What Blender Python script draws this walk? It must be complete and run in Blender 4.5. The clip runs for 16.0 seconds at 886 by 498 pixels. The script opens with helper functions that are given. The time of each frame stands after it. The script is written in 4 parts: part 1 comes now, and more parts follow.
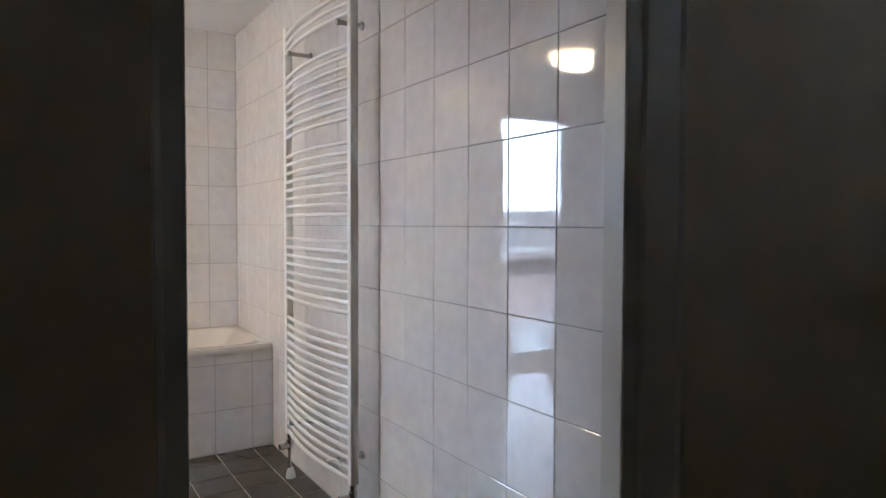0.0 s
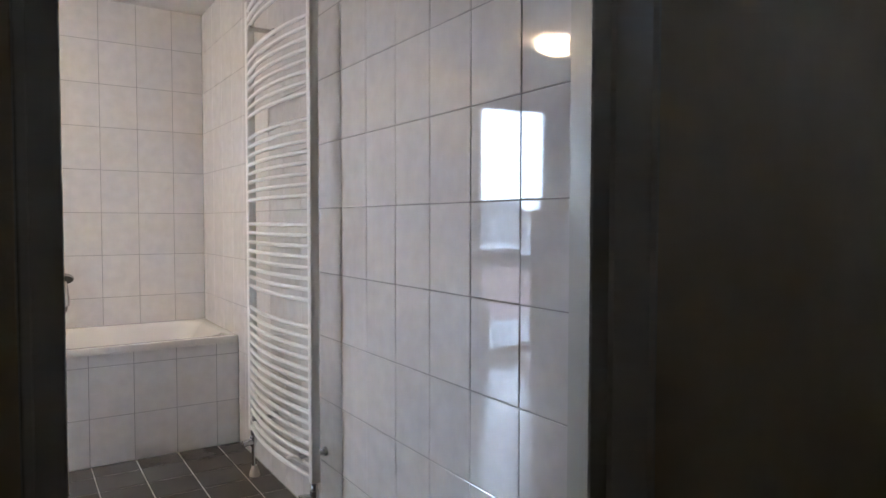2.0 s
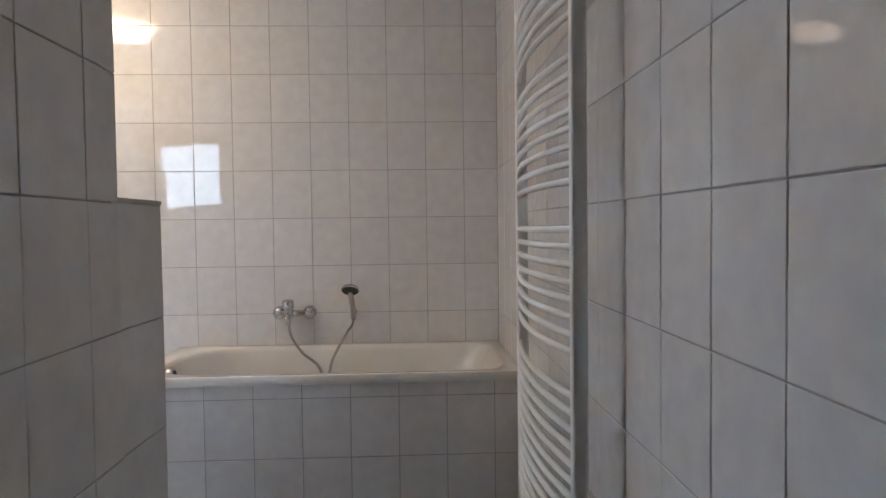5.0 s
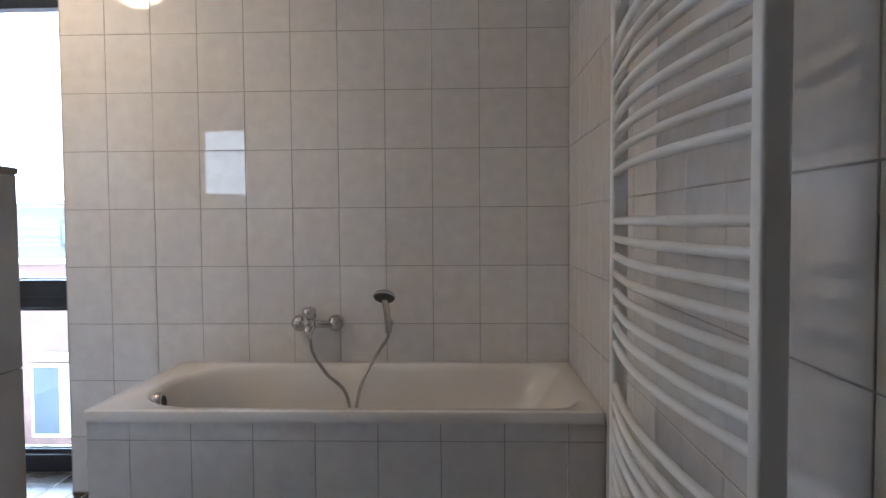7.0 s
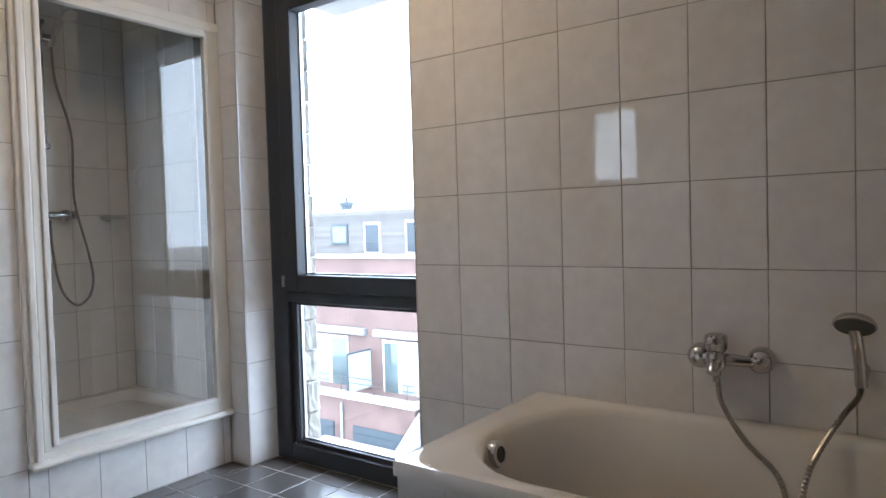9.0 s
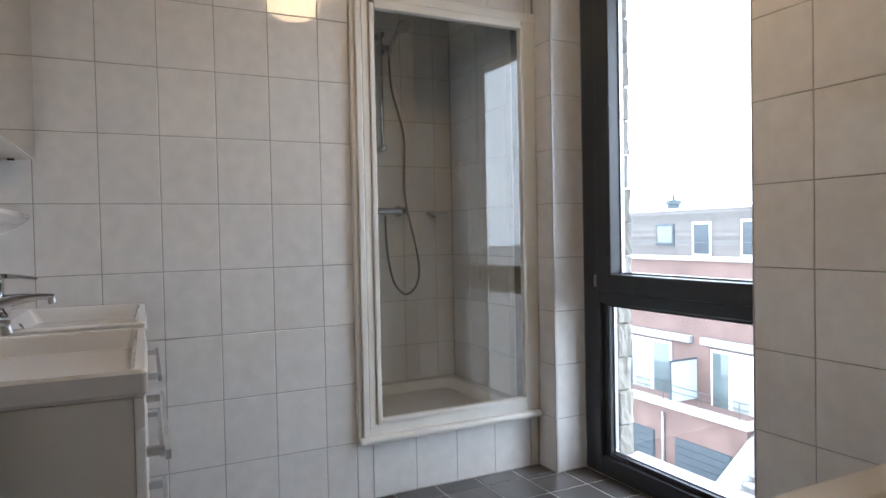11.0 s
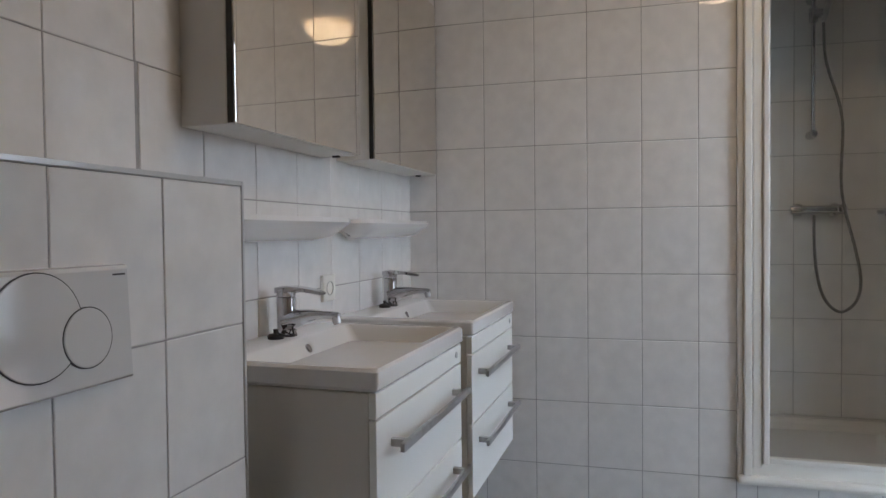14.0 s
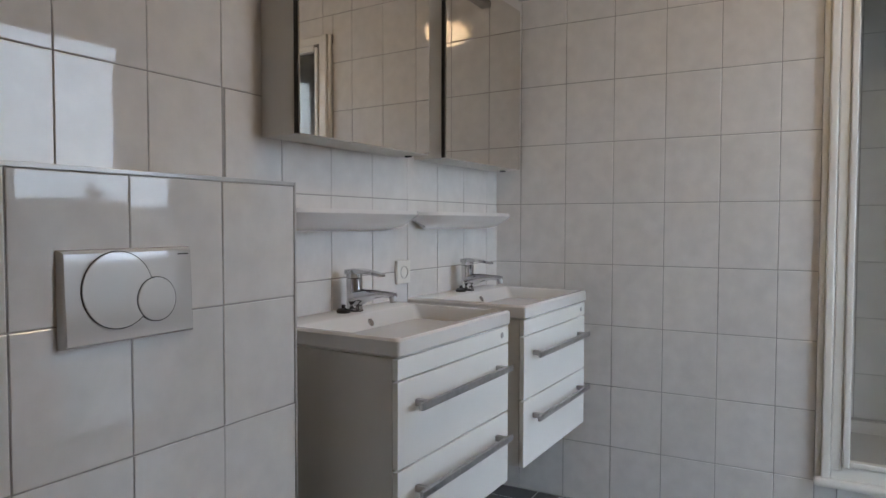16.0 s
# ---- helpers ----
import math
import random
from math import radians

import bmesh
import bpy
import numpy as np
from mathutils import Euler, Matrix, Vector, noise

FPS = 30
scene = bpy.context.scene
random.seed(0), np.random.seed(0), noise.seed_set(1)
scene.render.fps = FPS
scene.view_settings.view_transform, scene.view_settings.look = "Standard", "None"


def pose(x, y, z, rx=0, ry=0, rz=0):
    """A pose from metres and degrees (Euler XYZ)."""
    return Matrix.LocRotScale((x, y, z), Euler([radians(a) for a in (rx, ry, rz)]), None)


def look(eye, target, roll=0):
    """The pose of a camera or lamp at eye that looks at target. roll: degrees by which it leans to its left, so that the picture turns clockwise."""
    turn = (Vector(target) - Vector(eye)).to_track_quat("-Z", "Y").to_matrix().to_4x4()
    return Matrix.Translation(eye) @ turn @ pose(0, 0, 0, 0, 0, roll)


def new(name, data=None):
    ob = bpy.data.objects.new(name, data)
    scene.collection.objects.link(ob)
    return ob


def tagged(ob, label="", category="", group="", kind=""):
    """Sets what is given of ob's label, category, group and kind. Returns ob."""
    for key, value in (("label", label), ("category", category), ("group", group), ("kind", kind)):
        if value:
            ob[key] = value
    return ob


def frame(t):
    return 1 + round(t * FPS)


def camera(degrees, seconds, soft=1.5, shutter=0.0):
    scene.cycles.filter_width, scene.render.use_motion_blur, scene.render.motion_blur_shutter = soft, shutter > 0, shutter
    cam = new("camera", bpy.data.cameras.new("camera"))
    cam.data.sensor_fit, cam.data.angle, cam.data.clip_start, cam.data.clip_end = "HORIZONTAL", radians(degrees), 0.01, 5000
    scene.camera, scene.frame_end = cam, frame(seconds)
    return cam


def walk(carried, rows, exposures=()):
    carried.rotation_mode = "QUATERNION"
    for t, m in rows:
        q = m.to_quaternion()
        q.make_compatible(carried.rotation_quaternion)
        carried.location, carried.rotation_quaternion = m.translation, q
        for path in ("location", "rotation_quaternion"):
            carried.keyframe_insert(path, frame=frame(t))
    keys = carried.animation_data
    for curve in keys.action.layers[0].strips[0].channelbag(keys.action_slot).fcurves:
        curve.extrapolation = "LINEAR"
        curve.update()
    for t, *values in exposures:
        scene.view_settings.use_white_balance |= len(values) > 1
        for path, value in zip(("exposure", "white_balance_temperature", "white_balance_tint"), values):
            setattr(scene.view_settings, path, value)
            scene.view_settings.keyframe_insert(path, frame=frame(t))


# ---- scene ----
cam = camera(67.8, 16.0)
PATH = [
    (0, (-1.158, -4.416, 1.255), (-0.097, -2.722, 1.182), 0.2),
    (0.5, (-1.163, -4.407, 1.165), (-0.075, -2.73, 1.096), 0.4),
    (1, (-1.15, -4.405, 1.169), (-0.036, -2.746, 1.096), 0.3),
    (1.5, (-1.124, -4.394, 1.17), (0.004, -2.744, 1.1), 0.3),
    (2, (-1.008, -4.336, 1.196), (0.081, -2.66, 1.116), 0.1),
    (2.5, (-0.873, -4.215, 1.197), (0.089, -2.464, 1.115), -0.2),
    (3, (-0.735, -4.005, 1.222), (0.075, -2.178, 1.134), -0.6),
    (3.5, (-0.597, -3.795, 1.224), (-0.004, -1.887, 1.14), -1.0),
    (4, (-0.485, -3.62, 1.215), (-0.146, -1.65, 1.14), -1.2),
    (4.2, (-0.475, -3.574, 1.211), (-0.215, -1.592, 1.14), -1.3),
    (6.3, (-0.443, -3.225, 1.184), (-0.406, -1.226, 1.114), -0.4),
    (6.5, (-0.454, -3.115, 1.197), (-0.418, -1.118, 1.11), -0.4),
    (7, (-0.44, -2.817, 1.188), (-0.508, -0.82, 1.105), -0.4),
    (7.5, (-0.429, -2.517, 1.193), (-0.685, -0.535, 1.106), -1.1),
    (8, (-0.476, -2.258, 1.224), (-1.058, -0.348, 1.112), -1.6),
    (8.5, (-0.587, -2.048, 1.184), (-1.511, -0.276, 1.087), -1.9),
    (9, (-0.654, -1.942, 1.141), (-1.824, -0.321, 1.072), -1.6),
    (9.5, (-0.678, -1.888, 1.116), (-2.048, -0.432, 1.057), -1.4),
    (10, (-0.69, -1.867, 1.122), (-2.251, -0.618, 1.065), -1.6),
    (10.2, (-0.698, -1.854, 1.123), (-2.327, -0.695, 1.071), -1.6),
    (12.3, (-0.97, -1.561, 1.113), (-2.887, -0.994, 1.053), -0.4),
    (12.5, (-0.961, -1.54, 1.115), (-2.901, -1.056, 1.055), -0.4),
    (13, (-0.967, -1.446, 1.132), (-2.961, -1.299, 1.08), -0.5),
    (13.5, (-0.915, -1.357, 1.14), (-2.902, -1.585, 1.093), -0.7),
    (14, (-0.837, -1.26, 1.163), (-2.767, -1.784, 1.114), -0.6),
    (14.5, (-0.784, -1.128, 1.18), (-2.634, -1.887, 1.124), -0.5),
    (15, (-0.798, -1.014, 1.183), (-2.554, -1.968, 1.118), -0.4),
    (15.5, (-0.775, -0.931, 1.168), (-2.499, -1.943, 1.095), -0.1),
    (16, (-0.748, -0.909, 1.169), (-2.502, -1.867, 1.09), 0.1),
]
EXPOSURES = [(0, 4.1, 5950, 12), (2, 4.05, 5950, 12), (3.5, 3.5, 5950, 12), (4.2, 3.35, 5950, 11), (6.5, 2.95, 5900, 11), (7.5, 2.63, 5880, 12), (9, 2.3, 6330, 12), (10, 2.28, 6530, 12), (12.5, 1.8, 6850, 13), (14.5, 1.8, 6620, 12), (16, 1.8, 6700, 12)]
walk(cam, [(t, look(eye, target, roll)) for t, eye, target, roll in PATH], EXPOSURES)

WX, SY, CEIL = -3.432, -2.107, 2.49     # west wall, south wall, ceiling
PX, PXS, PXU = -0.922, -0.919, -1.027     # east ends of cistern box and washbasin wall, before they are turned; wall of the entrance passage
SX = -3.377                             # west end of the washbasin wall, before it is turned
ASKEW = Matrix.Translation((-3.436, -2.104, 0)) @ Matrix.Rotation(radians(-2.3), 4, "Z") @ Matrix.Diagonal((0.98, 1, 1, 1)) @ Matrix.Translation((-SX, -SY, 0))   # the washbasin wall stands slightly askew
BOXY = -1.88                           # front of the cistern box
DOORY = -3.295                          # inside of the door wall

# ---- world and light ----
world = bpy.data.worlds.new("overcast_sky")
scene.world = world
world.use_nodes = True
wn, wl = world.node_tree.nodes, world.node_tree.links
bg = wn["Background"]
sky = wn.new("ShaderNodeTexSky")
sky.sky_type = "NISHITA"
sky.sun_disc = False
sky.sun_elevation, sky.sun_rotation = radians(51), radians(39)
sky.dust_density, sky.air_density = 4.0, 1.0
veil = wn.new("ShaderNodeMix")
veil.data_type = "RGBA"
veil.inputs["Factor"].default_value = 0.85
veil.inputs["B"].default_value = (11.8, 14.3, 18.0, 1)
wl.new(sky.outputs[0], veil.inputs["A"])
wl.new(veil.outputs["Result"], bg.inputs["Color"])
bg.inputs["Strength"].default_value = 0.15
sun = new("sun", bpy.data.lights.new("sun", "SUN"))
sun.data.energy, sun.data.angle, sun.data.color = 0.5, radians(15), (1.0, 0.95, 0.88)
sun.matrix_world = look((8, 10, 16), (0, 0, 0))


# ---- materials ----
def material(name, color, rough=0.5, metal=0.0, vary=0.0, scale=8.0, bump=0.0, bump_scale=60.0, per_object=0.0, island=0.0, spec=0.5, coat=0.0, warm=None):
    m = bpy.data.materials.new(name)
    m.use_nodes = True
    n, l = m.node_tree.nodes, m.node_tree.links
    b = n["Principled BSDF"]
    b.inputs["Base Color"].default_value = (*color, 1)
    b.inputs["Roughness"].default_value = rough
    b.inputs["Metallic"].default_value = metal
    b.inputs["Specular IOR Level"].default_value = spec
    b.inputs["Coat Weight"].default_value = coat
    tex = n.new("ShaderNodeTexCoord")
    geo = n.new("ShaderNodeNewGeometry")
    info = n.new("ShaderNodeObjectInfo")
    if vary or per_object or island:
        big = n.new("ShaderNodeTexNoise")
        big.inputs["Scale"].default_value = scale
        big.inputs["Detail"].default_value = 6
        l.new(geo.outputs["Position"], big.inputs["Vector"])
        spread = n.new("ShaderNodeMapRange")
        spread.inputs["From Min"].default_value, spread.inputs["From Max"].default_value = 0.3, 0.7
        spread.inputs["To Min"].default_value, spread.inputs["To Max"].default_value = 1 - vary, 1 + vary
        l.new(big.outputs["Fac"], spread.inputs["Value"])
        value = spread.outputs["Result"]
        for socket, amount in ((info.outputs["Random"], per_object), (geo.outputs["Random Per Island"], island)):
            if amount:
                r = n.new("ShaderNodeMapRange")
                r.inputs["To Min"].default_value, r.inputs["To Max"].default_value = 1 - amount, 1 + amount
                l.new(socket, r.inputs["Value"])
                times = n.new("ShaderNodeMath")
                times.operation = "MULTIPLY"
                l.new(value, times.inputs[0]), l.new(r.outputs["Result"], times.inputs[1])
                value = times.outputs[0]
        mul = n.new("ShaderNodeVectorMath")
        mul.operation = "SCALE"
        mul.inputs[0].default_value = color
        l.new(value, mul.inputs["Scale"])
        l.new(mul.outputs[0], b.inputs["Base Color"])
        rr = n.new("ShaderNodeMapRange")
        rr.inputs["To Min"].default_value, rr.inputs["To Max"].default_value = rough * 0.92, min(1, rough * 1.1)
        fine = n.new("ShaderNodeTexNoise")
        fine.inputs["Scale"].default_value = scale * 5
        l.new(geo.outputs["Position"], fine.inputs["Vector"])
        l.new(fine.outputs["Fac"], rr.inputs["Value"])
        l.new(rr.outputs["Result"], b.inputs["Roughness"])
    if bump:
        grain = n.new("ShaderNodeTexNoise")
        grain.inputs["Scale"].default_value = bump_scale
        grain.inputs["Detail"].default_value = 4
        l.new(geo.outputs["Position"], grain.inputs["Vector"])
        bm_node = n.new("ShaderNodeBump")
        bm_node.inputs["Strength"].default_value = bump
        bm_node.inputs["Distance"].default_value = 0.004
        l.new(grain.outputs["Fac"], bm_node.inputs["Height"])
        l.new(bm_node.outputs[0], b.inputs["Normal"])
    return m


def glass_material(name, tint, gloss=1.0):
    m = bpy.data.materials.new(name)
    m.use_nodes = True
    n, l = m.node_tree.nodes, m.node_tree.links
    n.remove(n["Principled BSDF"])
    clear, shine, mix, edge = n.new("ShaderNodeBsdfTransparent"), n.new("ShaderNodeBsdfGlossy"), n.new("ShaderNodeMixShader"), n.new("ShaderNodeLayerWeight")
    clear.inputs["Color"].default_value = (*tint, 1)
    shine.inputs["Roughness"].default_value = 0.0
    edge.inputs["Blend"].default_value = 0.5
    power, gain = n.new("ShaderNodeMath"), n.new("ShaderNodeMath")
    power.operation = "POWER"
    power.inputs[1].default_value = 4.0
    gain.operation, gain.use_clamp = "MULTIPLY_ADD", True
    gain.inputs[1].default_value, gain.inputs[2].default_value = 0.55, 0.035 * gloss
    l.new(edge.outputs["Facing"], power.inputs[0]), l.new(power.outputs[0], gain.inputs[0]), l.new(gain.outputs[0], mix.inputs["Fac"])
    l.new(clear.outputs[0], mix.inputs[1]), l.new(shine.outputs[0], mix.inputs[2])
    l.new(mix.outputs[0], n["Material Output"].inputs["Surface"])
    return m


def lamp_material(name, color, strength):
    m = material(name, color, 0.3)
    b = m.node_tree.nodes["Principled BSDF"]
    b.inputs["Emission Color"].default_value = (*color, 1)
    b.inputs["Emission Strength"].default_value = strength
    return m


M_TILE = material("glazed_wall_tile", (0.74, 0.722, 0.705), 0.03, vary=0.055, scale=16, bump=0.02, bump_scale=9, per_object=0.025)
M_GROUT = material("grey_grout", (0.36, 0.35, 0.34), 0.85, vary=0.15, scale=20, bump=0.2, bump_scale=300)
M_FLOOR = material("anthracite_floor_tile", (0.075, 0.074, 0.075), 0.24, vary=0.1, scale=5, bump=0.02, bump_scale=40, per_object=0.1)
M_FLOORGROUT = material("floor_grout", (0.42, 0.41, 0.4), 0.9, vary=0.2, scale=25)
M_PAINT = material("white_ceiling_paint", (0.8, 0.79, 0.77), 0.7, vary=0.03, scale=4, bump=0.08, bump_scale=180)
M_HALL = material("hall_wall_paint", (0.62, 0.545, 0.43), 0.8, vary=0.05, scale=5, bump=0.1, bump_scale=150)
M_HALLFLOOR = material("hall_floor_wood", (0.12, 0.085, 0.06), 0.45, vary=0.2, scale=6)
M_DOORFRAME = material("painted_steel_door_frame", (0.62, 0.62, 0.58), 0.25, vary=0.04, scale=6)
M_ENAMEL = material("white_bath_enamel", (0.76, 0.735, 0.70), 0.12, vary=0.02, scale=3, coat=0.4)
M_CERAMIC = material("white_ceramic", (0.78, 0.765, 0.75), 0.1, vary=0.02, scale=5, coat=0.4)
M_RADIATOR = material("white_radiator_lacquer", (0.82, 0.82, 0.8), 0.3)
M_CHROME = material("chrome", (0.55, 0.55, 0.57), 0.05, metal=1.0, vary=0.04, scale=40)
M_STEEL = material("brushed_steel", (0.5, 0.5, 0.51), 0.3, metal=1.0, vary=0.1, scale=50)
M_HOSE = material("metal_shower_hose", (0.36, 0.35, 0.34), 0.3, metal=0.85, vary=0.2, scale=200)
M_GREYHOSE = material("grey_plastic_hose", (0.2, 0.2, 0.2), 0.35, vary=0.1, scale=60)
M_DARK = material("dark_rubber", (0.025, 0.025, 0.026), 0.5, vary=0.2, scale=60)
M_WINDOW = material("anthracite_window_frame", (0.028, 0.032, 0.04), 0.34, vary=0.1, scale=20, bump=0.05, bump_scale=250)
M_SHOWERFRAME = material("white_shower_profile", (0.76, 0.74, 0.69), 0.3, vary=0.03, scale=7)
M_FRONT = material("white_cabinet_front", (0.86, 0.86, 0.83), 0.35, vary=0.015, scale=5)
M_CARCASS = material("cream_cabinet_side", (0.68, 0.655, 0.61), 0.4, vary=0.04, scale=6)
M_MIRROR = material("mirror_silver", (0.74, 0.71, 0.66), 0.01, metal=1.0)
M_PLASTIC = material("white_plastic", (0.74, 0.73, 0.69), 0.3, vary=0.02, scale=10)
M_PLATE = material("satin_flush_plate", (0.7, 0.69, 0.68), 0.07, metal=0.1, vary=0.02, scale=8, coat=0.5)
M_TRIM = material("grey_tile_trim", (0.5, 0.49, 0.48), 0.3, metal=0.3, vary=0.05, scale=20)
M_PANE = glass_material("window_glass", (0.97, 0.985, 0.98))
M_SHOWERGLASS = glass_material("shower_glass", (0.975, 0.98, 0.97), 1.3)
M_LAMP = lamp_material("lit_opal_glass", (1.0, 0.74, 0.46), 5.8)
M_BRICK = material("red_brick", (0.14, 0.088, 0.074), 0.85, vary=0.2, scale=1.5, bump=0.3, bump_scale=30, island=0.18)
M_PALEBRICK = material("pale_split_brick", (0.31, 0.3, 0.27), 0.9, vary=0.2, scale=20, bump=0.8, bump_scale=60, per_object=0.12)
M_COPING = material("white_coping", (0.42, 0.42, 0.42), 0.6, vary=0.05, scale=3)
M_SIDING = material("weathered_wood_siding", (0.155, 0.142, 0.13), 0.8, vary=0.12, scale=3, island=0.25)
M_OUTDARK = material("dark_garage_door", (0.05, 0.065, 0.075), 0.5, vary=0.1, scale=3)
M_OUTGLASS = material("far_window_glass", (0.1, 0.13, 0.13), 0.06, vary=0.3, scale=0.8, spec=0.8)
M_CURTAIN = material("pale_curtain", (0.28, 0.29, 0.28), 0.9, vary=0.15, scale=4)
M_OUTFRAME = material("white_window_frame", (0.62, 0.62, 0.6), 0.5, vary=0.03, scale=3)
M_AWNING = material("grey_awning_box", (0.26, 0.29, 0.3), 0.5, vary=0.05, scale=3)
M_STRIP = material("grey_powder_coat", (0.1, 0.11, 0.112), 0.85, vary=0.08, scale=8, spec=0.15)
M_CONCRETE = material("pale_concrete", (0.36, 0.355, 0.34), 0.85, vary=0.12, scale=1.2)
M_GROUND = material("street_paving", (0.24, 0.225, 0.21), 0.9, vary=0.15, scale=0.6)
M_FROST = material("frosted_balcony_glass", (0.45, 0.5, 0.5), 0.25, vary=0.05, scale=2)


# ---- mesh helpers ----
def finish(name, bm, mat, smooth=False):
    me = bpy.data.meshes.new(name)
    bmesh.ops.recalc_face_normals(bm, faces=bm.faces)
    bm.to_mesh(me)
    bm.free()
    me.materials.append(mat)
    if smooth:
        flat = np.empty(len(me.polygons), dtype=bool)
        me.polygons.foreach_get("use_smooth", flat)
        me.set_sharp_from_angle(angle=radians(38))
        me.polygons.foreach_set("use_smooth", flat)
    return me


def part(name, bm, mat, parent=None, label="", smooth=True):
    ob = new(name, finish(name, bm, mat, smooth))
    ob.parent = parent
    return tagged(ob, label)


def thing(name, label, category, group="", at=(0, 0, 0)):
    ob = new(name)
    ob.empty_display_size = 0.1
    ob.location = at
    return tagged(ob, label, category, group)


def structure(name, bm, mat, label, category, smooth=False):
    return tagged(new(name, finish(name, bm, mat, smooth)), label, category, kind="structure")


def add_box(bm, x0, x1, y0, y1, z0, z1, bevel=0.0, seg=2):
    r = bmesh.ops.create_cube(bm, size=1, matrix=Matrix.Translation(((x0 + x1) / 2, (y0 + y1) / 2, (z0 + z1) / 2)) @ Matrix.Diagonal((x1 - x0, y1 - y0, z1 - z0, 1)))
    if bevel:
        edges = {e for v in r["verts"] for e in v.link_edges}
        bmesh.ops.bevel(bm, geom=list(edges), offset=bevel, segments=seg, profile=0.5, affect="EDGES", clamp_overlap=True)
    return bm


def boxes(*specs, bevel=0.0, seg=2):
    bm = bmesh.new()
    for s in specs:
        add_box(bm, *s, bevel=bevel, seg=seg)
    return bm


def add_tube(bm, pts, r, seg=10, radii=None, cap=True):
    pts = [Vector(p) for p in pts]
    rings, side = [], None
    for i, p in enumerate(pts):
        d = (pts[min(i + 1, len(pts) - 1)] - pts[max(i - 1, 0)]).normalized()
        if side is None:
            side = d.orthogonal().normalized()
        side = (side - d * side.dot(d)).normalized()
        up = d.cross(side)
        rad = radii[i] if radii else r
        rings.append([bm.verts.new(p + rad * (math.cos(a) * side + math.sin(a) * up)) for a in (2 * math.pi * k / seg for k in range(seg))])
    for a, b in zip(rings, rings[1:]):
        for k in range(seg):
            bm.faces.new((a[k], a[(k + 1) % seg], b[(k + 1) % seg], b[k])).smooth = True
    if cap:
        bm.faces.new(rings[0][::-1]), bm.faces.new(rings[-1])
    return bm


def tube(pts, r, seg=10, radii=None):
    return add_tube(bmesh.new(), pts, r, seg, radii)


def spline(pts, n=10):
    """Points along a smooth curve through pts."""
    p = [Vector(q) for q in pts]
    p = [2 * p[0] - p[1], *p, 2 * p[-1] - p[-2]]
    out = []
    for i in range(1, len(p) - 2):
        a, b, c, d = p[i - 1:i + 3]
        for k in range(n):
            t = k / n
            out.append(0.5 * (2 * b + (c - a) * t + (2 * a - 5 * b + 4 * c - d) * t * t + (3 * b - a - 3 * c + d) * t ** 3))
    return out + [p[-2]]


def add_lathe(bm, base, axis, profile, seg=20):
    """Rings of (distance along the axis, radius) turned round it."""
    base, axis = Vector(base), Vector(axis).normalized()
    return add_tube_rings(bm, base, axis, profile, seg)


def add_tube_rings(bm, base, axis, profile, seg):
    side = axis.orthogonal().normalized()
    up = axis.cross(side)
    rings = [[bm.verts.new(base + axis * h + r * (math.cos(a) * side + math.sin(a) * up)) for a in (2 * math.pi * k / seg for k in range(seg))] for h, r in profile]
    for a, b in zip(rings, rings[1:]):
        for k in range(seg):
            bm.faces.new((a[k], a[(k + 1) % seg], b[(k + 1) % seg], b[k])).smooth = True
    bm.faces.new(rings[0][::-1]), bm.faces.new(rings[-1])
    return bm


def lathe(base, axis, profile, seg=20):
    return add_lathe(bmesh.new(), base, axis, profile, seg)


def rounded(x0, x1, y0, y1, z, r, n=8):
    """A loop round a rectangle with corners of radius r; r may be four radii, from the far right corner on, counterclockwise."""
    rs = r if isinstance(r, tuple) else (r,) * 4
    out = []
    for (cx, cy, sx, sy, a0), q in zip(((x1, y1, -1, -1, 0), (x0, y1, 1, -1, 90), (x0, y0, 1, 1, 180), (x1, y0, -1, 1, 270)), rs):
        for k in range(n + 1):
            a = radians(a0 + 90 * k / n)
            out.append(Vector((cx + sx * q + q * math.cos(a), cy + sy * q + q * math.sin(a), z)))
    return out


def add_loft(bm, loops, cap_first=False, cap_last=True):
    rings = [[bm.verts.new(v) for v in loop] for loop in loops]
    n = len(rings[0])
    for a, b in zip(rings, rings[1:]):
        for k in range(n):
            bm.faces.new((a[k], a[(k + 1) % n], b[(k + 1) % n], b[k])).smooth = True
    if cap_first:
        bm.faces.new(rings[0][::-1])
    if cap_last:
        bm.faces.new(rings[-1])
    return bm


# ---- tiles ----
TILE_MESHES = {}


def tile_mesh(w, h, mat, thick, name):
    key = (round(w, 3), round(h, 3), mat.name)
    if key not in TILE_MESHES:
        bm = bmesh.new()
        e = 0.0016
        back = [bm.verts.new((x, y, -thick)) for x, y in ((0, 0), (w, 0), (w, h), (0, h))]
        mid = [bm.verts.new((x, y, -e * 0.6)) for x, y in ((0, 0), (w, 0), (w, h), (0, h))]
        top = [bm.verts.new((x, y, 0)) for x, y in ((e, e), (w - e, e), (w - e, h - e), (e, h - e))]
        for a, b in ((back, mid), (mid, top)):
            for k in range(4):
                bm.faces.new((a[k], a[(k + 1) % 4], b[(k + 1) % 4], b[k]))
        bm.faces.new(top)
        me = bpy.data.meshes.new(name)
        bm.to_mesh(me)
        bm.free()
        me.materials.append(mat)
        TILE_MESHES[key] = me
    return TILE_MESHES[key]


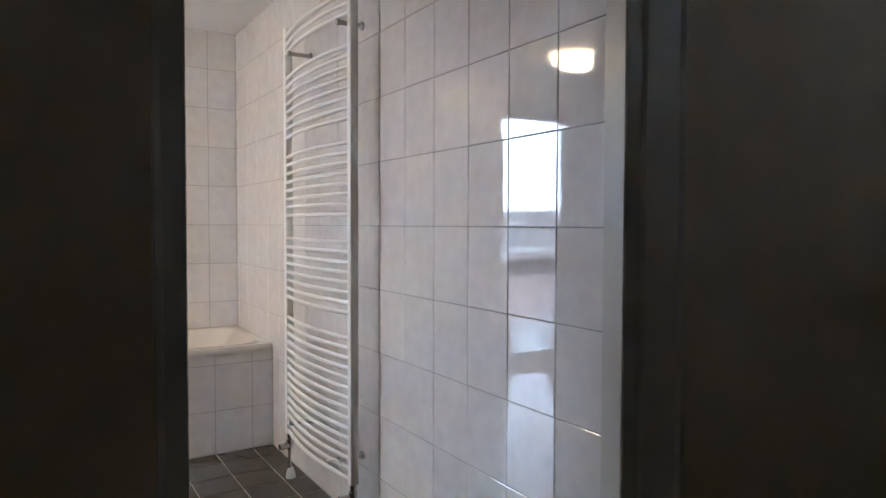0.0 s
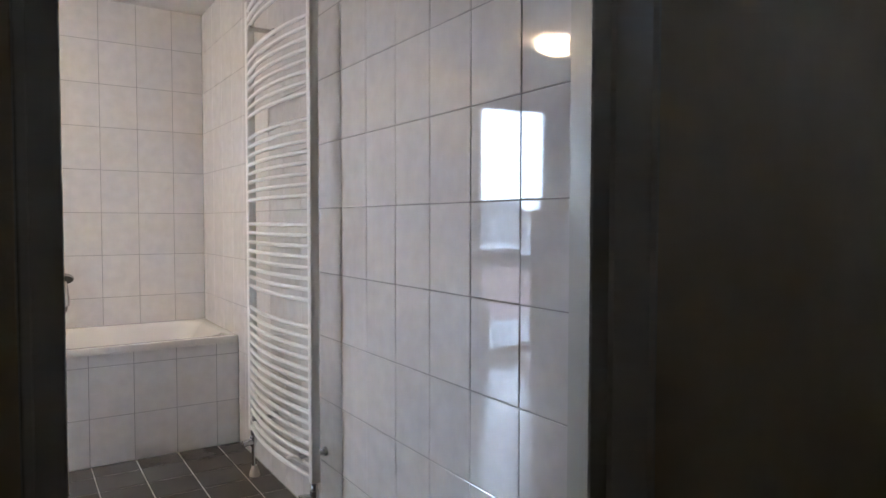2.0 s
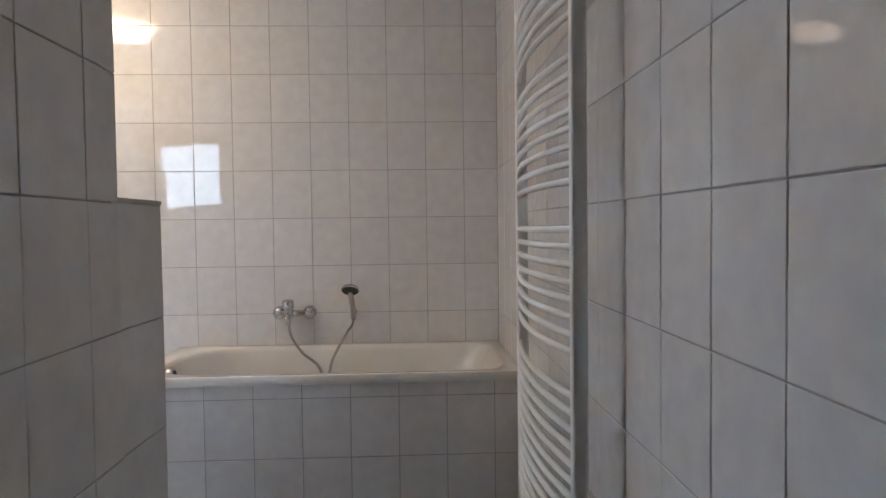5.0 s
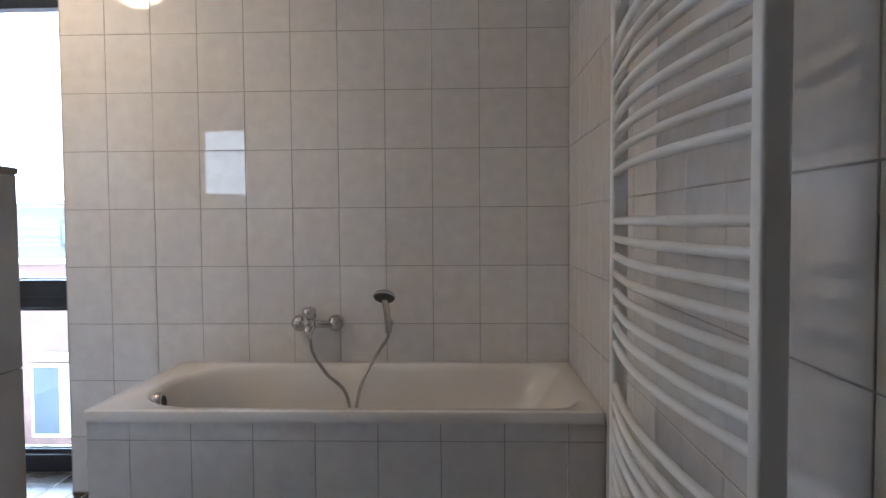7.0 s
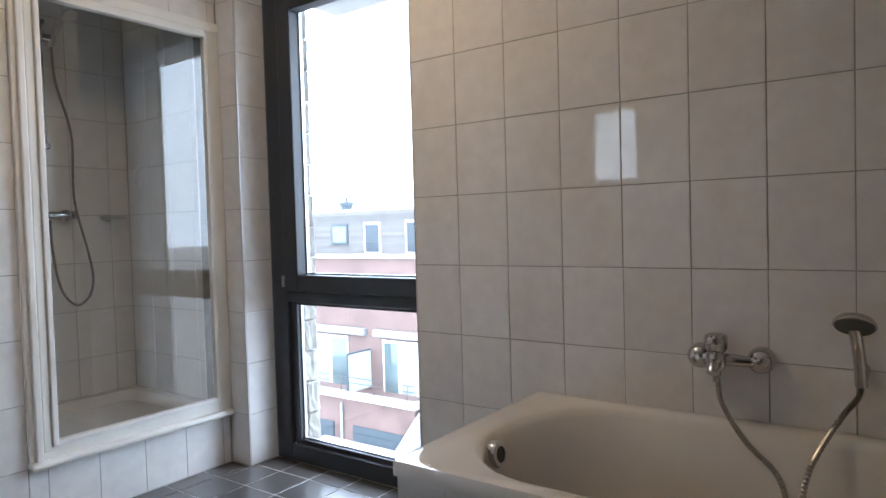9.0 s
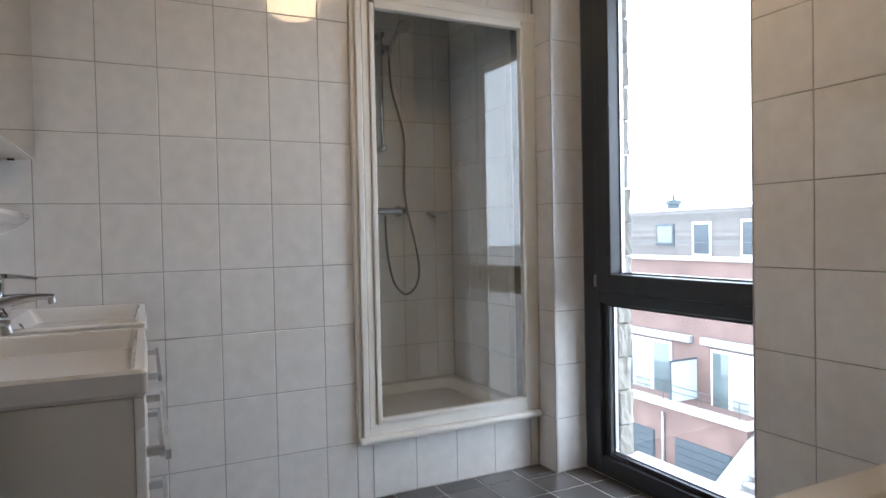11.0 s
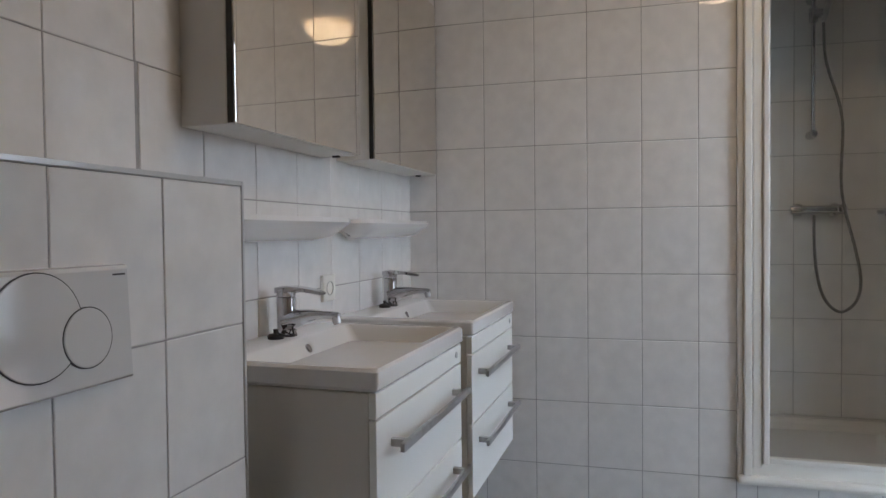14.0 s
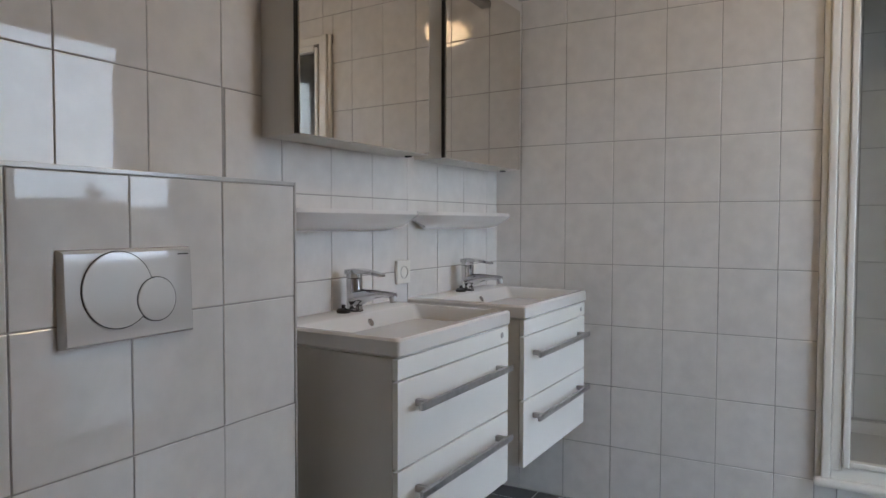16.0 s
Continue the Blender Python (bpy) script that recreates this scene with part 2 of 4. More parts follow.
def cut(rects, hole):
    out = []
    for a0, a1, b0, b1 in rects:
        h0, h1, k0, k1 = max(a0, hole[0]), min(a1, hole[1]), max(b0, hole[2]), min(b1, hole[3])
        if h0 >= h1 or k0 >= k1:
            out.append((a0, a1, b0, b1))
            continue
        out += [r for r in ((a0, h0, b0, b1), (h1, a1, b0, b1), (h0, h1, b0, k0), (h0, h1, k1, b1)) if r[1] - r[0] > 0.012 and r[3] - r[2] > 0.012]
    return out


def joints(lo, hi, through_at, pitch):
    k0 = math.ceil((lo - through_at) / pitch)
    inner = [through_at + pitch * k for k in range(k0, k0 + int((hi - lo) / pitch) + 2) if lo + 0.01 < through_at + pitch * k < hi - 0.01]
    return [lo, *inner, hi]


def tile_field(parent, origin, u, v, us, vs, holes=(), mat=None, joint=0.0028, thick=0.006, tilt=0.16, name="tile"):
    """Tiles on the plane through origin spanned by u and v, between the joints us and vs; they face u x v."""
    u, v = Vector(u), Vector(v)
    n = u.cross(v)
    rot = Matrix((u, v, n)).transposed().to_4x4()
    for a0, a1 in zip(us, us[1:]):
        for b0, b1 in zip(vs, vs[1:]):
            rects = [(a0, a1, b0, b1)]
            for hole in holes:
                rects = cut(rects, hole)
            for r0, r1, s0, s1 in rects:
                w, h = r1 - r0 - joint, s1 - s0 - joint
                if w < 0.006 or h < 0.006:
                    continue
                ob = new(name, tile_mesh(w, h, mat or M_TILE, thick, name))
                wob = Euler((radians(random.gauss(0, tilt)), radians(random.gauss(0, tilt)), 0)).to_matrix().to_4x4()
                centre = Vector(origin) + u * (r0 + r1) / 2 + v * (s0 + s1) / 2 + n * random.uniform(-0.0003, 0.0003)
                ob.matrix_world = Matrix.Translation(centre) @ rot @ wob @ Matrix.Translation((-w / 2, -h / 2, 0))
                ob.parent = parent


ROWS_Z = [k * 0.25 for k in range(10)] + [CEIL]
WIN0, WIN1, WY, WTOP = -3.29, -2.185, 0.235, 2.3       # window opening
G = 0.0022      # how far grout lies behind the tile faces

# ---- the large structure ----
floor = structure("floor", boxes((-3.6, 0.15, -3.37, 0.26, -0.2, -0.002)), M_FLOORGROUT, "anthracite tiled bathroom floor with pale grout", "floor")
ceiling = structure("ceiling", boxes((-3.6, 0.15, -3.305, 0.5, CEIL, CEIL + 0.2)), M_PAINT, "smooth white painted bathroom ceiling", "ceiling")
wall_east = structure("wall_east", boxes((G, 0.15, DOORY, 0.5, 0, CEIL)), M_GROUT, "white tiled wall behind the towel radiator", "wall")
wall_north = structure("wall_north", boxes((-2.182 + G, 0, G, 0.5, 0, CEIL)), M_GROUT, "white tiled wall behind the bath", "wall")
OPEN = (-0.857, 0.058, 0.242, 2.145)      # the shower's opening: y, y, z, z
wall_west = structure("wall_west", boxes(
    (WX - 0.12, WX - G, SY - 0.2, OPEN[0], 0, CEIL), (WX - 0.12, WX - G, OPEN[0], 0.2, 0, OPEN[2]),
    (WX - 0.12, WX - G, OPEN[0], 0.2, OPEN[3], CEIL), (WX - 0.12, WX - G, OPEN[1], 0.2, OPEN[2], OPEN[3])),
    M_GROUT, "white tiled wall with the shower alcove", "wall")
pier = structure("wall_pier", boxes((WX - 0.3, -3.29 - G, 0.064 + G, WY, 0, CEIL)), M_GROUT, "narrow white tiled pier beside the window", "wall")
wall_south = structure("wall_south", boxes((SX - 0.12, PXS - G, SY - 0.12, SY - G, 0, CEIL)), M_GROUT, "white tiled wall behind the washbasins", "wall")
wall_box = structure("wall_cistern_box", boxes((-1.834 + G, PX - G, SY - 0.01, BOXY - G, 0, 1.253)), M_GROUT, "half-height white tiled cistern casing", "wall")
wall_passage = structure("wall_passage", boxes((PXU - 0.12, PXU - G, -3.303, SY - 0.11, 0, CEIL)), M_GROUT, "white tiled wall beside the entrance", "wall")
wall_back = structure("wall_service", boxes((WX - 0.12, PXU - 0.125, -3.303, -3.22, 0, CEIL)), M_PAINT, "plain wall behind the washbasin wall", "wall")

# shower alcove
SBX, SRY, SLY, TRAY = -4.2, 0.012, -0.9, 0.3
alcove = structure("wall_shower_alcove", boxes(
    (SBX - 0.1, SBX - G, SLY - 0.1, 0.2, 0, 2.4), (SBX, WX - 0.122, SRY + G, 0.2, 0, 2.4), (SBX, WX - 0.122, SLY - 0.1, SLY - G, 0, 2.4)) ,
    M_GROUT, "white tiled walls inside the shower alcove", "wall")
alcove_top = structure("ceiling_shower_alcove", boxes((SBX - 0.1, WX - 0.122, SLY - 0.1, 0.2, 2.402, 2.5)), M_PAINT, "white painted ceiling of the shower alcove", "ceiling")

# door wall, door frame and hall
door_wall = structure("wall_door", boxes((-2.4, -1.008, -3.392, -3.307, 0, 2.6), (0.131, 1.6, -3.412, -3.307, 0, 2.6), (-1.008, 0.131, -3.392, -3.307, 2.2, 2.6), bevel=0.002),
    M_HALL, "painted hall wall round the bathroom door", "wall")
# unseen slot high in the back wall, added to let some skylight into the hall
hall = structure("wall_hall", boxes((-2.5, -2.4, -5.9, -3.307, 0, 2.6), (1.6, 1.7, -5.9, -3.307, 0, 2.6), (-2.5, 1.7, -6.0, -5.9, 0, 2.43), (-2.5, 0.8, -6.0, -5.9, 2.43, 2.6), (1.35, 1.7, -6.0, -5.9, 2.43, 2.6), (0.8, 1.35, -6.0, -5.9, 2.5, 2.6)), M_HALL, "plain painted hall walls with an added light slot", "wall")
hall_floor = structure("floor_hall", boxes((-2.5, 1.7, -6.0, -3.37, -0.2, -0.004)), M_HALLFLOOR, "dark wooden floor of the hall", "floor")
hall_ceiling = structure("ceiling_hall", boxes((-2.5, 1.7, -6.0, -3.307, 2.6, 2.7)), M_HALL, "painted ceiling of the dark hall", "ceiling")
dframe = tagged(new("door_1"), "open doorway with a pale painted steel frame", "door frame", kind="structure")
JAMB = ((-0.006, DOORY + 0.002), (-0.006, -3.354), (-0.002, -3.358), (0.041, -3.363), (0.043, -3.376), (0.049, -3.38), (0.124, -3.402), (0.126, -3.416), (0.13, -3.418), (0.13, -3.309), (0.045, -3.309), (0.045, DOORY + 0.002))
part("jamb", add_loft(bmesh.new(), [[Vector((x, y, z)) for x, y in JAMB] for z in (0, 2.12)], True), M_DOORFRAME, dframe)
part("jamb", boxes((PXU - 0.005, -0.955, -3.358, DOORY + 0.002, 0, 2.12), (-1.006, -0.992, -3.375, -3.309, 0, 2.2), bevel=0.003), M_DOORFRAME, dframe)
part("head", boxes((-0.954, -0.007, -3.358, DOORY + 0.002, 2.09, 2.12), (-0.99, 0.04, -3.375, -3.309, 2.121, 2.2), bevel=0.003), M_DOORFRAME, dframe)
lintel = structure("wall_lintel", boxes((PXU, 0.01, -3.303, DOORY, 2.122, CEIL)), M_PAINT, "painted wall above the bathroom door", "wall")

# ---- window ----
window = tagged(new("window_1"), "tall anthracite window with a clear upper and lower pane", "window", kind="structure")
FW, SW, FR, SR = 0.11, 0.208, 0.045, 0.1         # reach of frame and sash on the pier side and on the wall side
part("window_frame", boxes((WIN0, WIN0 + FW, WY, WY + 0.08, 0.0, WTOP), (WIN1 - FR, WIN1, WY, WY + 0.08, 0.0, WTOP),
     (WIN0 + FW, WIN1 - FR, WY, WY + 0.08, WTOP - 0.05, WTOP), (WIN0 + FW, WIN1 - FR, WY, WY + 0.08, 0.0, 0.085),
     (WIN0 + FW, WIN1 - FR, WY, WY + 0.08, 0.79, 0.86), bevel=0.004), M_WINDOW, window, smooth=False)
part("sash", boxes((WIN0 + FW + 0.004, WIN0 + SW, WY - 0.018, WY + 0.05, 0.845, WTOP - 0.03), (WIN1 - SR, WIN1 - FR - 0.004, WY - 0.018, WY + 0.05, 0.845, WTOP - 0.03),
     (WIN0 + SW, WIN1 - SR, WY - 0.018, WY + 0.05, 0.845, 0.925), (WIN0 + SW, WIN1 - SR, WY - 0.018, WY + 0.05, WTOP - 0.11, WTOP - 0.03), bevel=0.004), M_WINDOW, window, smooth=False)
part("glazing_bead", boxes((WIN0 + FW, WIN0 + FW + 0.042, WY + 0.02, WY + 0.06, 0.085, 0.79), (WIN1 - FR - 0.04, WIN1 - FR, WY + 0.02, WY + 0.06, 0.085, 0.79),
     (WIN0 + FW + 0.042, WIN1 - FR - 0.04, WY + 0.02, WY + 0.06, 0.085, 0.106), (WIN0 + FW + 0.042, WIN1 - FR - 0.04, WY + 0.02, WY + 0.06, 0.775, 0.79), bevel=0.003), M_WINDOW, window, smooth=False)
for z0, z1, e, r in ((0.92, WTOP - 0.105, SW - 0.005, SR - 0.005), (0.1, 0.78, FW + 0.037, FR + 0.035)):
    pane = part("pane", boxes((WIN0 + e, WIN1 - r, WY + 0.036, WY + 0.04, z0, z1)), M_PANE, window, "clear window glass", False)
    pane.visible_shadow = False
    part("spacer", boxes((WIN0 + e, WIN0 + e + 0.012, WY + 0.042, WY + 0.06, z0, z1), (WIN0 + e + 0.012, WIN1 - r, WY + 0.042, WY + 0.06, z0, z0 + 0.012)), M_STEEL, window, "bright metal spacer bar", False)
part("hinge", boxes((WIN0 + FW - 0.009, WIN0 + FW + 0.003, WY - 0.026, WY - 0.001, 0.865, 0.92), bevel=0.003), M_STEEL, window, "small steel hinge")
lintel2 = structure("wall_window_head", boxes((WIN0, WIN1, WY - 0.03, 0.5, WTOP, CEIL)), M_PAINT, "painted head above the window", "wall")
outer = structure("wall_outer", boxes((-5.2, WIN0 - 0.02, 0.33, 0.5, -8.2, 4.5), (WIN1, 3, 0.5, 0.52, -8.2, 4.5), (WIN0, WIN1, 0.33, 0.5, -8.2, -0.02), (WIN0, WIN1, 0.36, 0.5, CEIL + 0.01, 4.5)), M_PALEBRICK, "pale brick outer wall round the window", "wall")
sill = structure("window_sill", boxes((WIN0, WIN1, 0.33, 0.56, -0.02, 0.02), bevel=0.004), M_COPING, "pale outer window sill", "sill")

# ---- ceiling lamp ----
lamp = thing("ceiling_lamp", "round opal glass ceiling lamp giving warm light", "lamp", at=(-2.22, -0.78, CEIL))
part("mount", lathe((0, 0, 0), (0, 0, -1), [(0, 0.1), (0.02, 0.1), (0.022, 0.09)], 32), M_PLASTIC, lamp)
part("shade", lathe((0, 0, -0.018), (0, 0, -1), [(0, 0.14), (0.015, 0.15), (0.035, 0.145), (0.06, 0.12), (0.08, 0.08), (0.09, 0.03), (0.091, 0.004)], 36), M_LAMP, lamp, "lit opal glass shade")

# ---- bath ----
bath = thing("bathtub", "white enamelled bathtub set behind a tiled apron", "bathtub", at=(0, 0, 0))
bx0, bx1, by0, by1, bz = -1.677, -0.003, -0.762, -0.003, 0.587
bm = bmesh.new()
add_loft(bm, [rounded(bx0, bx1, by0, by1, bz - 0.036, 0.012), rounded(bx0, bx1, by0, by1, bz - 0.008, 0.012), rounded(bx0 + 0.003, bx1 - 0.003, by0 + 0.003, by1 - 0.003, bz - 0.001, 0.014),
              rounded(bx0 + 0.012, bx1 - 0.01, by0 + 0.01, by1 - 0.008, bz, 0.02),
              rounded(bx0 + 0.085, bx1 - 0.05, by0 + 0.048, by1 - 0.055, bz - 0.001, (0.12, 0.26, 0.26, 0.12)),
              rounded(bx0 + 0.095, bx1 - 0.06, by0 + 0.056, by1 - 0.063, bz - 0.006, (0.12, 0.26, 0.26, 0.12)),
              rounded(bx0 + 0.108, bx1 - 0.08, by0 + 0.066, by1 - 0.075, bz - 0.025, (0.12, 0.255, 0.255, 0.12)),
              rounded(bx0 + 0.135, bx1 - 0.16, by0 + 0.085, by1 - 0.095, bz - 0.15, (0.12, 0.24, 0.24, 0.12)),
              rounded(bx0 + 0.17, bx1 - 0.3, by0 + 0.105, by1 - 0.115, bz - 0.32, (0.12, 0.2, 0.2, 0.12)),
              rounded(bx0 + 0.21, bx1 - 0.38, by0 + 0.135, by1 - 0.145, bz - 0.39, (0.11, 0.17, 0.17, 0.11)),
              rounded(bx0 + 0.28, bx1 - 0.46, by0 + 0.2, by1 - 0.21, bz - 0.41, (0.08, 0.12, 0.12, 0.08))])
part("tub", bm, M_ENAMEL, bath)
over = part("overflow", lathe((bx0 + 0.12, -0.492, bz - 0.045), (1, 0, 0.16), [(0, 0.036), (0.016, 0.036), (0.023, 0.032), (0.024, 0.021), (0.018, 0.02)], 28), M_CHROME, bath, "chrome overflow ring")
part("overflow_hole", lathe((bx0 + 0.127, -0.492, bz - 0.044), (1, 0, 0.16), [(0, 0.0195), (0.013, 0.019)], 20), M_DARK, over, "dark overflow opening")
part("drain", lathe((bx0 + 0.38, -0.37, bz - 0.41), (0, 0, 1), [(0, 0.035), (0.004, 0.034), (0.005, 0.02)], 24), M_CHROME, bath, "chrome drain")
apron = structure("bath_apron", boxes((-1.67, 0, -0.75 + G, -0.70, 0, 0.55), (-1.67 + G, -1.62, -0.70, 0, 0, 0.55)), M_GROUT, "white tiled bath apron", "bath panel")

# bath mixer
mixer = thing("bath_mixer", "chrome single-lever bath mixer on the tiled wall", "mixer tap")
cx, cz = -1.075, 0.757
bm = bmesh.new()
for s in (-1, 1):
    add_lathe(bm, (cx + s * 0.078, 0.0, cz), (0, -1, 0), [(0, 0.035), (0.006, 0.036), (0.02, 0.036), (0.034, 0.034), (0.046, 0.028), (0.054, 0.018), (0.057, 0.006)], 26)
add_tube(bm, [(cx - 0.08, -0.036, cz), (cx - 0.04, -0.046, cz), (cx + 0.0, -0.05, cz), (cx + 0.05, -0.044, cz - 0.002), (cx + 0.08, -0.036, cz)], 0.017, 16, [0.014, 0.018, 0.018, 0.015, 0.014])
add_lathe(bm, (cx - 0.027, -0.062, cz - 0.03), (0, 0, 1), [(0, 0.014), (0.008, 0.023), (0.02, 0.027), (0.045, 0.027), (0.052, 0.024), (0.054, 0.0235)], 24)
add_tube(bm, [(cx - 0.027, -0.07, cz - 0.006), (cx - 0.027, -0.096, cz - 0.014), (cx - 0.027, -0.108, cz - 0.03)], 0.016, 14, [0.019, 0.017, 0.014])
part("body", bm, M_CHROME, mixer)
part("lever", add_tube(lathe((cx - 0.027, -0.062, cz + 0.026), (0, 0, 1), [(0, 0.026), (0.006, 0.03), (0.034, 0.03), (0.043, 0.027), (0.048, 0.014)], 22), [(cx - 0.027, -0.075, cz + 0.05), (cx - 0.027, -0.125, cz + 0.062)], 0.007, 10), M_CHROME, mixer)
part("hose_connector", lathe((cx - 0.027, -0.062, cz - 0.03), (0, 0, -1), [(0, 0.013), (0.012, 0.013), (0.014, 0.01), (0.03, 0.0095)], 14), M_CHROME, mixer)


def ribbed(pts, r, seg=8, n=26, step=1):
    line = spline(pts, n)
    return tube(line, r, seg, [r * (1.0 if (k // step) % 2 else 0.74) for k in range(len(line))])


bath_shower = thing("hand_shower", "chrome hand shower in a wall holder with metal hose", "hand shower")
hx = -0.768
part("holder", add_tube(lathe((hx, 0, 0.752), (0, -1, 0), [(0, 0.018), (0.01, 0.018), (0.02, 0.012), (0.04, 0.011)], 16), [(hx, -0.045, 0.735), (hx, -0.05, 0.775)], 0.015, 14), M_CHROME, bath_shower)
part("handle", tube(spline([(hx, -0.046, 0.72), (hx - 0.002, -0.052, 0.77), (hx - 0.006, -0.062, 0.82), (hx - 0.012, -0.08, 0.868)], 6), 0.0145, 14), M_CHROME, bath_shower)
part("head", lathe((hx - 0.01, -0.088, 0.884), (-0.05, -0.7, -1), [(-0.008, 0.022), (-0.004, 0.04), (0.006, 0.047), (0.012, 0.047), (0.014, 0.044)], 28), M_CHROME, bath_shower)
part("spray_face", lathe((hx - 0.01, -0.088, 0.884), (-0.05, -0.7, -1), [(0.0135, 0.043), (0.017, 0.042), (0.0185, 0.01)], 28), M_STRIP, bath_shower, "grey spray plate")
part("hose", ribbed([(cx - 0.025, -0.06, cz - 0.055), (cx - 0.012, -0.066, cz - 0.12), (cx + 0.05, -0.1, cz - 0.2), (-0.935, -0.17, 0.5), (-0.9, -0.215, 0.4), (-0.893, -0.215, 0.38), (-0.886, -0.205, 0.42), (-0.868, -0.15, 0.53), (-0.81, -0.07, 0.64), (-0.775, -0.05, 0.69), (hx, -0.046, 0.722)], 0.0082), M_HOSE, bath_shower, "ribbed metal shower hose")

# ---- towel radiator ----
rad = thing("towel_radiator", "tall white curved-bar towel radiator on the tiled wall", "radiator")
RY0, RY1, RX = -2.036, -1.278, -0.085
for y, s in ((RY0, -1), (RY1, 1)):
    bm = add_loft(bmesh.new(), [rounded(RX - 0.018, RX + 0.018, y - 0.017, y + 0.017, z, 0.007, 4) for z in (0.225, 2.2)], True, True)
    part("post", bm, M_RADIATOR, rad)
    part("valve", add_tube(lathe((RX, y, 0.225), (0, 0, -1), [(0, 0.012), (0.03, 0.012), (0.032, 0.017), (0.065, 0.018), (0.068, 0.012), (0.085, 0.011)], 16), [(RX, y, 0.165), (RX - 0.03, y - s * 0.01, 0.165), (RX - 0.055, y - s * 0.015, 0.165)], 0.015, 14), M_CHROME, rad, "chrome radiator valve")
    part("supply_pipe", tube(spline([(RX, y, 0.15), (RX, y, 0.06), (RX + 0.005, y, 0.002)], 4), 0.008, 10), M_CHROME, rad, "chrome supply pipe")
    part("pipe_rosette", lathe((RX + 0.005, y, 0.0), (0, 0, 1), [(0, 0.024), (0.02, 0.022), (0.05, 0.012)], 16), M_PLASTIC, rad, "white pipe rosette")
    for z in (2.06, 0.3):
        part("bracket", lathe((0, y - s * 0.09, z), (-1, 0, 0), [(0, 0.018), (0.012, 0.018), (0.014, 0.01), (0.1, 0.01), (0.102, 0.014), (0.115, 0.013)], 14), M_STEEL, rad, "steel wall bracket")
bar_mesh = None
for top, count in ((2.16, 3), (1.955, 8), (1.578, 8), (1.187, 8), (0.805, 15)):
    for k in range(count):
        if bar_mesh is None:
            line = [(RX - 0.006 - 0.036 * (1 - (2 * t / 24 - 1) ** 2), RY0 + (RY1 - RY0) * t / 24, 0) for t in range(25)]
            bar_mesh = finish("bar", tube(line, 0.0085, 16), M_RADIATOR, True)
        bar = new("bar", bar_mesh)
        bar.location = (0, 0, top - 0.0402 * k)
        bar.parent = rad
part("vent_key", tube(spline([(RX - 0.03, RY0 + 0.05, 0.29), (RX - 0.05, RY0 + 0.07, 0.31), (RX - 0.07, RY0 + 0.1, 0.3)], 4), 0.006, 8), M_RADIATOR, rad)

# ---- shower enclosure ----
enclosure = thing("shower_enclosure", "white framed glass shower door in the alcove", "shower door")
fx = WX + 0.002
y0, y1, z0, z1 = OPEN[0], 0.062, 0.242, 2.15


def profile_bars(specs, bevel=0.004):
    return boxes(*specs, bevel=bevel)


part("wall_profile", profile_bars([(fx, fx + 0.018, y0, y0 + 0.02, z0 + 0.03, z1), (fx, fx + 0.03, y0 + 0.02, y0 + 0.048, z0 + 0.03, z1)], 0.006), M_SHOWERFRAME, enclosure)
part("door_stile", profile_bars([(fx - 0.01, fx + 0.02, y0 + 0.05, y0 + 0.082, z0 + 0.06, z1), (fx - 0.012, fx + 0.028, y0 + 0.084, y0 + 0.106, z0 + 0.075, 2.09)], 0.005), M_SHOWERFRAME, enclosure)
part("wall_profile", profile_bars([(fx - 0.02, fx + 0.016, -0.01, y1, z0 + 0.03, z1)], 0.006), M_SHOWERFRAME, enclosure)
part("door_stile", profile_bars([(fx - 0.012, fx + 0.02, -0.022, -0.012, z0 + 0.075, 2.09)], 0.003), M_SHOWERFRAME, enclosure)
part("top_rail", profile_bars([(fx - 0.02, fx + 0.022, y0 + 0.048, y1, 2.105, z1), (fx - 0.012, fx + 0.03, y0 + 0.106, -0.022, 2.07, 2.104)], 0.005), M_SHOWERFRAME, enclosure)
part("bottom_rail", profile_bars([(fx - 0.02, fx + 0.012, y0 + 0.05, y1, z0 + 0.03, z0 + 0.078), (fx - 0.012, fx + 0.022, y0 + 0.106, -0.022, z0 + 0.079, z0 + 0.098)], 0.004), M_SHOWERFRAME, enclosure)
part("sill", profile_bars([(fx - 0.03, fx + 0.042, y0 - 0.002, y1 - 0.002, z0, z0 + 0.031)], 0.012), M_SHOWERFRAME, enclosure)
part("glass_panel", boxes((fx + 0.004, fx + 0.008, y0 + 0.1, -0.018, z0 + 0.09, 2.08)), M_SHOWERGLASS, enclosure, "clear shower door glass", False)
# added glass strip, in place of the window edge reflected in the door
part("reflection_strip", boxes((fx - 0.004, fx + 0.003, -0.255, -0.243, 0.9, 2.04), bevel=0.002), M_SHOWERGLASS, enclosure, "clear strip standing in for a window-edge reflection")
tray = thing("shower_tray", "white enamelled shower tray in the alcove", "shower tray")
part("basin", add_loft(bmesh.new(), [rounded(SBX, WX - 0.02, SLY, SRY, 0.2, 0.01), rounded(SBX, WX - 0.02, SLY, SRY, TRAY, 0.01), rounded(SBX + 0.05, WX - 0.07, SLY + 0.05, SRY - 0.05, TRAY, 0.06),
     rounded(SBX + 0.065, WX - 0.085, SLY + 0.065, SRY - 0.065, TRAY - 0.02, 0.06), rounded(SBX + 0.1, WX - 0.12, SLY + 0.1, SRY - 0.1, TRAY - 0.04, 0.06)]), M_ENAMEL, tray)
sset = thing("shower_set", "chrome shower rail with hand shower and grey hose", "shower")
ry = -0.428
part("rail", tube([(SBX + 0.05, ry, 1.59), (SBX + 0.05, ry, 2.2)], 0.009, 12), M_CHROME, sset)
